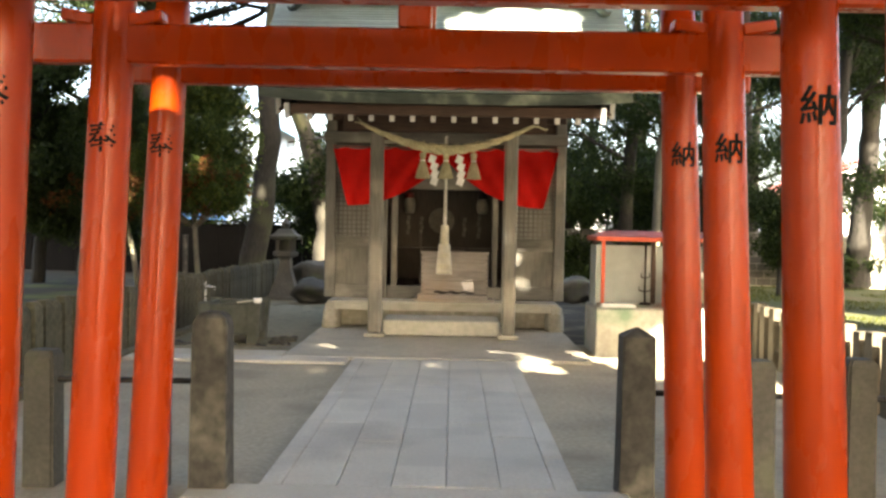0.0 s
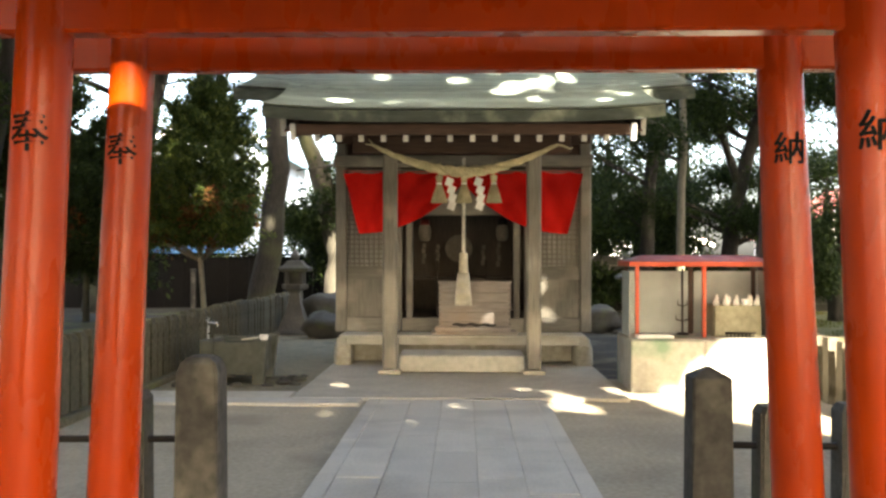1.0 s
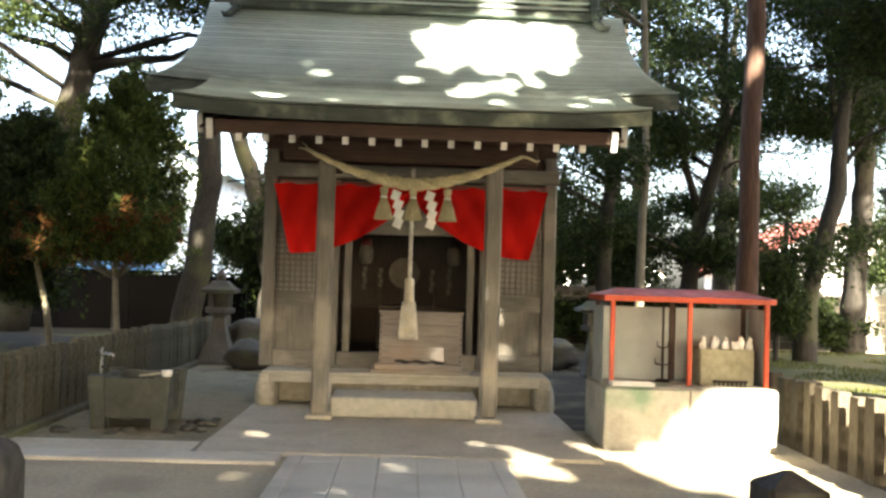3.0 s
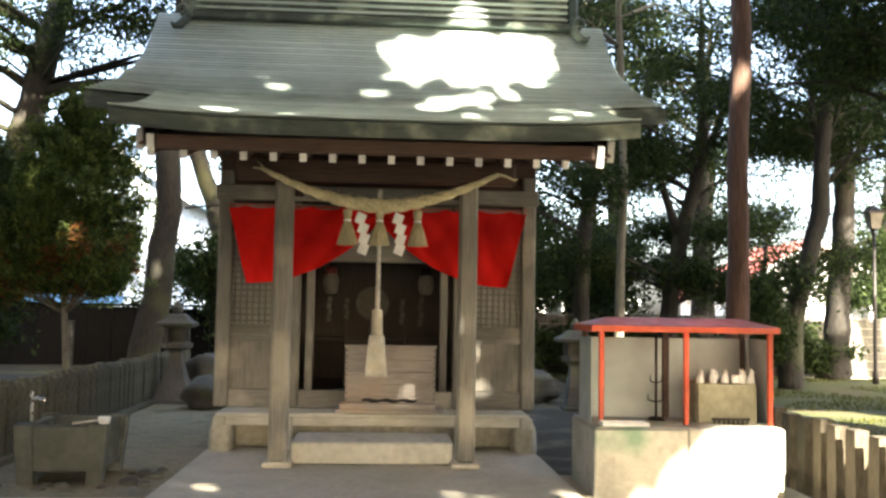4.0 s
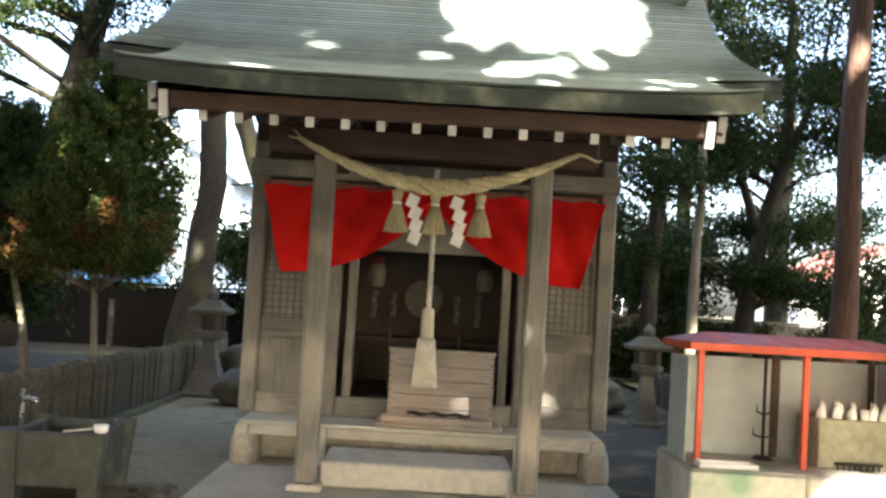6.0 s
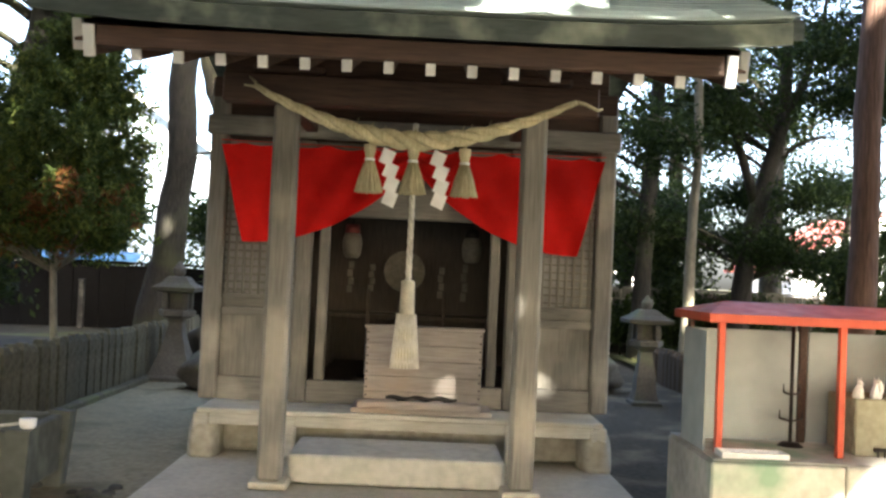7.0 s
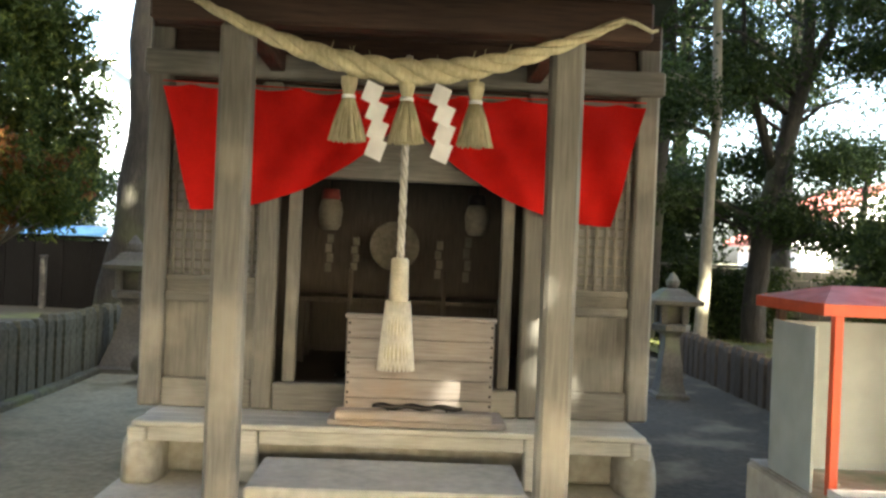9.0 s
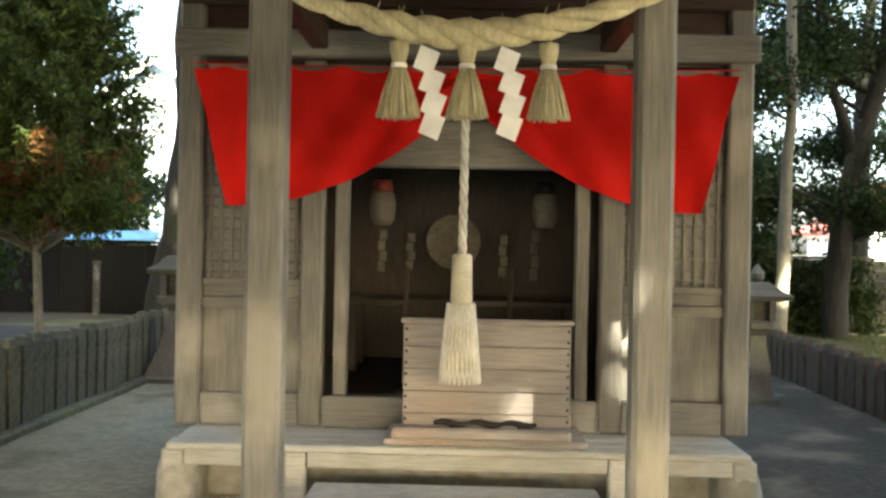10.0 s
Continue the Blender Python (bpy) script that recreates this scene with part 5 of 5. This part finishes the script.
            linked("rusty_sprays", leaf_mesh("rusty_sprays", c2, size, rng, droop, slim), m2, t, "rust-coloured dying sprays")
    return t


def conifer(label, spine, radii, centre, wide, z0, z1, lean, sprays, each, size, seed, bark_m, leaf_m, rust=0):
    """A young conifer: feathery sprays standing out and up from a domed crown."""
    rng = np.random.default_rng(seed)
    t = thing("tree", label, "tree", tuple(spine[0]))
    pts = [Vector(p) for p in spine]
    trunk = part("trunk", tube(bmesh.new(), pts, radii, 12), bark_m, t, smooth=True)
    crown, tips, rusty = [], [], []
    for j in range(sprays):
        u = rng.uniform(0, 1) ** 1.25
        a = rng.uniform(0, 2 * math.pi)
        bulge = wide * (1 - u ** 2.2) ** 0.6 * (0.80 + 0.20 * math.sin(3 * a + 7 * u + seed)) * rng.uniform(0.72, 1.08)
        inner = rng.uniform(0.45, 1.0) ** 0.5
        base = np.array([centre[0] + lean * u + bulge * inner * math.cos(a), centre[1] + bulge * inner * math.sin(a), z0 + (z1 - z0) * u + rng.uniform(-0.15, 0.1)])
        way = np.array([math.cos(a), math.sin(a), rng.uniform(-0.1, 1.1) + 0.8 * u])
        way /= np.linalg.norm(way)
        long = rng.uniform(0.16, 0.36)
        k = rng.beta(1.2, 1.2, each)[:, None]
        wid = 0.11 * (1.1 - k) + 0.015
        c = base + way * (k - 0.4) * long * 2 + rng.normal(size=(each, 3)) * wid
        low_front = rust and u < 0.28 and math.sin(a) < 0.3 and rng.random() < 0.2
        (rusty if low_front else crown).append(c)
        if j % 9 == 0:
            tips.append(Vector(base))
    for end in tips:
        near = min(range(len(pts)), key=lambda i: (pts[i] - end).length + 0.8 * max(0, pts[i].z - end.z + 0.2))
        p = pts[near]
        bar("limb", [p, p.lerp(end, 0.5) + Vector((0, 0, 0.05)), end], [0.022, 0.015, 0.005], bark_m, trunk, seg=6)
    c = np.concatenate(crown)
    c = c[~sun_way_cut(c, size)]
    linked("crown", leaf_mesh("crown", c, size, rng, -0.5, 0.32), leaf_m, t)
    if rusty:
        linked("rusty_sprays", leaf_mesh("rusty_sprays", np.concatenate(rusty), size, rng, 0.4, 0.32), leaf_rust, t, "rust-coloured dying sprays")


# young conifers on the west side, with rusty undersides
conifer("young green conifer with rusty lower sprays", [(-4.62, 18.7, -0.1), (-4.68, 18.7, 0.6), (-4.76, 18.8, 1.3), (-4.85, 19.1, 2.4), (-4.75, 19.2, 3.6), (-4.7, 19.2, 4.5)], [0.06, 0.05, 0.046, 0.04, 0.025, 0.01], (-5.0, 19.3), 1.38, 1.75, 4.75, 0.32, 620, 95, 0.10, 3, bark_pale, leaf_green, 1)
conifer("young conifer with dense dark sprays", [(-6.5, 20.7, -0.1), (-6.62, 20.7, 0.7), (-6.85, 20.7, 1.6), (-7.0, 20.8, 3.0), (-7.0, 20.8, 4.1)], [0.07, 0.06, 0.05, 0.04, 0.015], (-7.2, 20.9), 1.35, 1.75, 4.35, 0.1, 460, 85, 0.11, 4, bark_pale, leaf_dark, 1)
conifer("bushy dark conifer crowded behind its neighbour", [(-8.1, 21.6, -0.1), (-8.1, 21.6, 1.4), (-8.2, 21.6, 3.6)], [0.08, 0.06, 0.02], (-8.3, 21.7), 1.3, 1.2, 3.9, -0.1, 380, 80, 0.12, 21, bark, leaf_dark)
tree("dark shrubby evergreen in the grove", [(-9.3, 22.0, -0.1), (-9.2, 22.0, 1.5), (-9.1, 22.0, 4.2)], [0.16, 0.13, 0.05],
     [((-9.3, 22, 2.8), (1.7, 1.2, 1.6), 4), ((-9.0, 22, 4.6), (1.3, 1.0, 1.0), 2)], 20000, 0.16, 5, bark, leaf_dark, 20, 0.25, per=60, ragged=True)
for i, (x, y, w, h) in enumerate(((2.7, 25.3, 0.8, 0.75), (4.0, 25.5, 0.9, 0.7), (5.6, 25.3, 0.9, 0.6), (6.9, 25.5, 0.7, 0.6), (9.9, 25.2, 1.0, 0.75))):
    tree("low dark evergreen shrub along the block wall", [(x, y, -0.1), (x, y, 0.4), (x + 0.1, y, 1.0)], [0.05, 0.04, 0.015],
         [((x, y, 0.75), (w, 0.4, h), 3), ((x + 0.4, y, 0.5), (w * 0.7, 0.35, h * 0.5), 1)], 5000, 0.12, 170 + i, bark, leaf_dark, 10, 0.16, per=40, ragged=True)
# big trunks on the west side
tree("big old leaning tree with mossy bark", [(-4.4, 22.4, -0.1), (-4.25, 22.4, 1.2), (-4.05, 22.4, 3.0), (-4.05, 22.4, 5.0), (-3.8, 22.4, 8.5), (-3.5, 22.5, 12)], [0.34, 0.29, 0.26, 0.24, 0.18, 0.08],
     [((-3.5, 22.5, 11), (4, 3.5, 2.6), 5), ((-5.5, 22.5, 9.2), (2.4, 2, 1.0), 2)], 15000, 0.3, 6, bark, leaf_dark, 18, 0.4)
tree("tall old tree with spreading branches", [(-9.3, 25.6, -0.1), (-8.9, 25.6, 2.0), (-8.3, 25.5, 4.5), (-7.8, 25.5, 6.5), (-7.2, 25.5, 9.5), (-6.8, 25.5, 13)], [0.48, 0.40, 0.36, 0.33, 0.25, 0.1],
     [((-9.5, 25, 8.2), (3.6, 2.6, 1.6), 4), ((-5.8, 25, 7.6), (2.0, 2.0, 0.9), 1.6), ((-7, 25.5, 11.5), (4.6, 3.6, 2.2), 4), ((-11.5, 25, 5.6), (1.8, 1.8, 1.3), 1.8)], 62000, 0.105, 7, bark, leaf_dark, 44, 0.4, per=70, ragged=True,
     boughs=(([(-7.75, 25.5, 6.3), (-7.2, 25.4, 6.45), (-6.3, 25.3, 6.55), (-5.6, 25.2, 6.6), (-4.9, 25.2, 6.95), (-4.2, 25.1, 7.5)], 0.17), ([(-7.9, 25.5, 6.4), (-8.5, 25.3, 6.8), (-9.4, 25.2, 7.0), (-10.6, 25.0, 7.6)], 0.14), ([(-6.7, 25.3, 6.5), (-6.2, 25.2, 6.15), (-5.7, 25.1, 5.7)], 0.05), ([(-7.6, 25.4, 5.9), (-6.9, 25.2, 6.0), (-6.5, 25.1, 5.5)], 0.04)))
tree("slim tree leaning over the yard fence", [(-8.2, 16.6, -0.1), (-7.9, 16.6, 2.0), (-7.4, 16.6, 4.5), (-7.0, 16.6, 7.0), (-6.8, 16.6, 9.5)], [0.22, 0.18, 0.16, 0.14, 0.05],
     [((-7.4, 16.6, 6.6), (1.9, 1.6, 1.0), 3), ((-8.6, 16.6, 5.2), (1.3, 1.3, 0.9), 2), ((-6.8, 16.6, 8.9), (2.4, 2.2, 1.5), 3)], 30000, 0.10, 8, bark, leaf_dark, 40, 0.32, per=70, ragged=True)
tree("broken mossy old trunk behind the shrine", [(-2.75, 24.5, -0.1), (-2.85, 24.5, 1.5), (-3.25, 24.5, 3.1), (-3.72, 24.5, 4.2), (-4.15, 24.5, 5.5), (-4.5, 24.5, 9)], [0.46, 0.38, 0.27, 0.2, 0.17, 0.08],
     [((-3.0, 24.5, 9), (2.2, 2, 1.4), 2), ((-2.6, 24.8, 2.6), (0.8, 0.8, 0.9), 1)], 14000, 0.12, 9, bark_mid, leaf_dark, 14, 0.26, ragged=True,
     # Bough made up, bent to fit the view, for a pale bar of unknown kind.
     boughs=(([(-2.95, 24.4, 3.3), (-2.5, 22.5, 3.35), (-2.25, 20.4, 3.3), (-2.3, 19.4, 3.2), (-2.95, 18.9, 3.04)], 0.06),))
# east side
tree("tall straight cedar with reddish bark", [(4.72, 14.9, -0.1), (4.70, 14.9, 2.0), (4.68, 14.8, 5.0), (4.66, 14.8, 9.0), (4.6, 14.8, 13)], [0.165, 0.135, 0.122, 0.11, 0.05],
     # The crown, out of view, is widened to shade the trees behind.
     [((4.8, 14.8, 11.0), (3.4, 3.2, 2.4), 4)], 16000, 0.25, 10, bark_red, leaf_dark, 14, 0.4)
tree("slim pale-barked tree by the lantern", [(5.05, 22.4, -0.1), (5.12, 22.4, 1.5), (5.2, 22.4, 4.0), (5.1, 22.4, 7.0), (5.0, 22.4, 10)], [0.12, 0.095, 0.08, 0.07, 0.03],
     [((5.0, 22.4, 8.6), (2.6, 2.2, 1.6), 3), ((4.3, 22.4, 4.3), (0.9, 0.8, 0.5), 1)], 16000, 0.10, 11, bark_pale, leaf_dark, 24, 0.36, per=70, ragged=True)
tree("slim dark tree behind the shrine", [(4.75, 24.7, -0.1), (4.8, 24.7, 2.0), (5.0, 24.7, 5.0), (5.0, 24.7, 9.5)], [0.2, 0.17, 0.15, 0.06],
     [((4.6, 24.7, 7.8), (2.4, 2.2, 1.8), 3), ((3.4, 24.7, 4.2), (1.2, 1.0, 0.9), 1.6), ((3.6, 24.7, 2.5), (1.0, 0.9, 0.6), 1), ((6.2, 24.7, 6.9), (1.9, 1.5, 1.4), 3)], 20000, 0.095, 12, bark, leaf_dark, 30, 0.34, per=70, ragged=True)
tree("broad forked evergreen with dark glossy leaves", [(6.8, 24.7, -0.1), (6.86, 24.7, 1.6), (7.1, 24.7, 3.2), (7.6, 24.7, 5.0), (7.65, 24.7, 6.6), (7.6, 24.7, 9.0)], [0.24, 0.2, 0.18, 0.14, 0.1, 0.04],
     [((6.9, 24.5, 2.6), (1.0, 0.9, 0.9), 4), ((6.3, 24.6, 4.4), (0.6, 0.6, 1.1), 2), ((7.4, 24.6, 6.6), (1.7, 1.3, 1.2), 2.6), ((8.5, 24.6, 2.2), (0.8, 0.7, 0.4), 1), ((8.9, 24.6, 5.6), (0.8, 0.8, 0.7), 1)], 38000, 0.095, 13, bark, leaf_dark, 46, 0.3, per=70, ragged=True,
     boughs=(([(7.55, 24.7, 4.9), (8.0, 24.6, 5.9), (8.3, 24.6, 7.0), (8.5, 24.6, 8.4)], 0.1), ([(7.1, 24.7, 3.2), (6.7, 24.6, 4.3), (6.4, 24.6, 5.3), (6.3, 24.6, 7.0)], 0.12), ([(7.3, 24.7, 4.0), (7.9, 24.6, 4.5), (8.6, 24.5, 4.8)], 0.05)))
tree("tall old tree with a leaning dark trunk", [(10.9, 25.2, -0.1), (11.02, 25.2, 0.7), (11.2, 25.2, 3.0), (11.3, 25.2, 5.0), (11.2, 25.2, 8.0), (11.1, 25.2, 11)], [0.42, 0.3, 0.26, 0.24, 0.18, 0.06],
     [((11.2, 25, 7.8), (2.4, 1.8, 1.4), 3), ((12.8, 25, 6.0), (1.3, 1.2, 0.8), 1.5), ((10.4, 25, 5.6), (0.8, 0.7, 0.5), 0.8), ((12.6, 25, 3.2), (0.9, 0.7, 0.5), 0.7)], 36000, 0.095, 14, bark, leaf_dark, 50, 0.34, per=70, ragged=True,
     boughs=(([(11.25, 25.2, 4.6), (11.7, 25.1, 5.6), (12.3, 25.0, 6.6), (12.7, 25, 7.8)], 0.12), ([(11.25, 25.2, 5.4), (10.8, 25.1, 6.4), (10.2, 25, 7.2)], 0.09)))
tree("mossy forked tree rising from the lawn", [(8.5, 22.0, -0.1), (8.6, 22.0, 1.25), (8.82, 22.0, 2.4), (9.18, 22.0, 3.6), (9.25, 22.0, 5.0), (9.35, 22.0, 7.0), (9.4, 22, 9.0)], [0.26, 0.2, 0.18, 0.19, 0.15, 0.1, 0.04],
     [((9.3, 22, 7.4), (2.0, 1.6, 1.2), 3), ((8.3, 22, 6.0), (0.9, 0.9, 0.6), 1.1), ((9.2, 22, 2.4), (0.8, 0.7, 0.45), 0.7), ((10.2, 22, 5.4), (0.8, 0.8, 0.6), 0.8)], 30000, 0.09, 15, bark, leaf_dark, 40, 0.32, per=70, ragged=True,
     boughs=(([(9.22, 22.0, 4.7), (9.0, 22, 5.6), (8.95, 22, 6.8), (8.7, 22, 8.2)], 0.09), ([(9.25, 22.0, 4.9), (9.6, 22, 5.8), (9.9, 22, 7.0)], 0.08), ([(9.2, 22.0, 4.0), (9.8, 22, 4.8), (10.3, 22, 5.5)], 0.05)))
tree("dark upright shrub against the forked tree", [(7.75, 21.6, -0.1), (7.75, 21.6, 0.8), (7.7, 21.6, 1.8)], [0.06, 0.05, 0.02],
     [((7.75, 21.6, 1.45), (0.38, 0.4, 0.85), 3), ((8.0, 21.6, 1.0), (0.3, 0.3, 0.4), 1)], 9000, 0.09, 16, bark, leaf_dark, 10, 0.13, per=60)
tree("dark evergreen at the edge of the grove", [(9.0, 17.5, -0.1), (9.0, 17.5, 2.5), (8.8, 17.5, 6.0), (8.6, 17.5, 10)], [0.30, 0.25, 0.2, 0.07],
     [((8.2, 17.5, 7.6), (2.4, 2.0, 1.5), 3), ((7.6, 17.5, 5.4), (1.4, 1.3, 0.7), 1.2), ((9.6, 17.5, 5.6), (1.4, 1.3, 1.2), 2)], 34000, 0.095, 16, bark, leaf_dark, 44, 0.36, per=70, ragged=True)
for i, (x, y, h) in enumerate(((0.5, 33, 9), (-1.5, 31, 8), (15, 30, 9), (17, 24, 10), (-14, 30, 10), (-13, 21, 9), (3, 30, 8), (11, 34, 8), (-17, 26, 11), (6.4, 31, 11), (9.6, 30.5, 10), (7.6, 33, 12))):
    tree("tall evergreen far back in the grove", [(x, y, -0.1), (x, y, h * 0.4), (x + 0.3, y, h)], [0.3, 0.22, 0.06],
         [((x, y, h * 0.72), (2.4, 2.0, h * 0.2), 3), ((x + 0.8, y, h * 0.45), (1.6, 1.5, h * 0.10), 1.3), ((x - 1.1, y, h * 0.95), (1.8, 1.6, 1.2), 1.5)], 14000 if x < 0 else 7500, 0.125, 30 + i, bark, leaf_dark, 30, 0.38, per=70, ragged=True)
for i, (x, y, z, w, h) in enumerate(((-15.5, 29.0, 2.4, 1.9, 1.7), (-12.6, 29.6, 2.5, 1.9, 1.8), (-10.2, 29.2, 2.2, 1.6, 1.5), (-8.1, 29.4, 2.0, 1.3, 1.1), (2.6, 28.4, 3.2, 1.2, 1.7), (4.4, 29.4, 3.9, 1.5, 1.5), (6.4, 29.0, 3.2, 1.3, 1.0), (5.2, 28.0, 2.6, 1.4, 1.2), (3.6, 27.4, 2.2, 1.0, 1.0), (10.6, 28.6, 2.6, 1.6, 1.3), (14.0, 28.6, 3.0, 1.8, 1.6), (-2.2, 27.5, 2.4, 1.3, 1.6), (0.4, 27.8, 3.4, 1.6, 1.8), (-3.3, 26.7, 2.2, 0.8, 1.0))):
    tree("dense dark evergreen behind the wall", [(x, y, -0.1), (x, y, z * 0.6), (x + 0.2, y, z + h * 0.7)], [0.2, 0.16, 0.05],
         [((x, y, z), (w, 1.2, h), 3), ((x + 0.6, y, z - h * 0.4), (w * 0.8, 1.0, h * 0.5), 1)], 15000 if x < 0 else 6500, 0.13, 120 + i, bark, leaf_dark, 16, 0.32, per=60, ragged=True)
# Unseen trees added to keep sky light off the west side.
for i, (x, y, r) in enumerate(((-11.5, 9.0, 3.2), (-12.5, 15.5, 3.2), (-10.5, 3.0, 3.4), (-8.0, -2.0, 3.4))):
    tree("unseen tall evergreen added to shade the west side", [(x, y, -0.1), (x + 0.2, y, 4), (x, y, 9), (x, y, 12)], [0.36, 0.3, 0.22, 0.08],
         [((x, y, 8.0), (r, r, 3.2), 4), ((x, y, 4.2), (r * 0.9, r * 0.9, 1.6), 2)], 12000, 0.42, 150 + i, bark, leaf_dark, 14, 0.5, 0.7)
# Unseen trees added overhead and behind to shade the yard and trees beyond
for i, (x, y, r) in enumerate(((5.0, -3.6, 4.4), (8.8, -4.8, 4.4), (0.8, -6.4, 4.4), (5.2, -9.2, 4.6), (10.0, -10.5, 4.6), (12.6, -2.6, 4.4), (-3.6, -5.0, 4.2), (-7.4, -1.5, 4.0), (1.0, -12.5, 4.4), (9.6, 3.2, 3.6), (13.4, 5.5, 4.2), (-4.0, -11.0, 4.2))):
    tree("unseen tall evergreen added behind to shade the yard", [(x, y, -0.1), (x + 0.2, y, 4), (x, y, 9), (x, y, 13)], [0.36, 0.3, 0.22, 0.08],
         [((x, y, 10.0), (r, r, 2.6), 4), ((x, y, 7.4), (r * 0.85, r * 0.85, 1.6), 2.4), ((x, y, 5.0), (r * 0.75, r * 0.75, 1.2), 1.6)], 17000, 0.52, 60 + i, bark, leaf_dark, 14, 0.5, 0.75)

# Unseen leaning trees, each crown set to shade a chosen part.
for i, (base, top, r) in enumerate((((7.8, 0.4), (5.3, 2.6), 4.3), ((-5.8, 2.0), (-2.6, 4.2), 3.4), ((9.2, 9.2), (6.8, 6.6), 3.0), ((-8.6, 6.5), (-6.0, 9.0), 3.2), ((-7.6, 8.4), (-2.2, 10.4), 3.0), ((13.0, 9.0), (12.0, 9.0), 3.2), ((-5.8, 7.2), (0.3, 7.2), 2.6), ((-5.6, -0.8), (1.0, -0.2), 3.4), ((14.5, 12.0), (11.5, 13.2), 3.2), ((15.5, 15.5), (12.6, 15.0), 3.2), ((12.5, 11.0), (9.2, 11.2), 2.6), ((11.0, 12.5), (7.4, 15.2), 2.8), ((16.0, 17.0), (13.0, 18.5), 3.0))):
    (bx, by), (x, y) = base, top
    tree("unseen leaning evergreen added to shade yard and trees", [(bx, by, -0.1), (bx * 0.9 + x * 0.1, by * 0.9 + y * 0.1, 4), (bx * 0.5 + x * 0.5, by * 0.5 + y * 0.5, 9.5), (x, y, 13.5)], [0.34, 0.28, 0.2, 0.07],
         [((x, y, 12.4), (r, r, 1.7), 4)], 11000, 0.5, 90 + i, bark, leaf_dark, 14, 0.45, 0.75)

# ---- path slabs, laid piece by piece ----
random.seed(5)
lanes = [(-0.668, -0.545), (-0.545, -0.245), (-0.245, 0.05), (0.05, 0.345), (0.345, 0.64), (0.64, 0.935), (0.935, 1.058)]
for k, (a, c) in enumerate(lanes):
    y = 5.36 - random.uniform(0, 0.6)
    while y < 10.2:
        e = y + random.uniform(0.8, 1.1)
        box("slab", a + 0.002, c - 0.002, max(y, 5.36) + 0.002, min(e, 10.2) - 0.002, 0.0, 0.024 + random.uniform(-0.003, 0.003), slab_mat, path, b=0.004)
        y = e
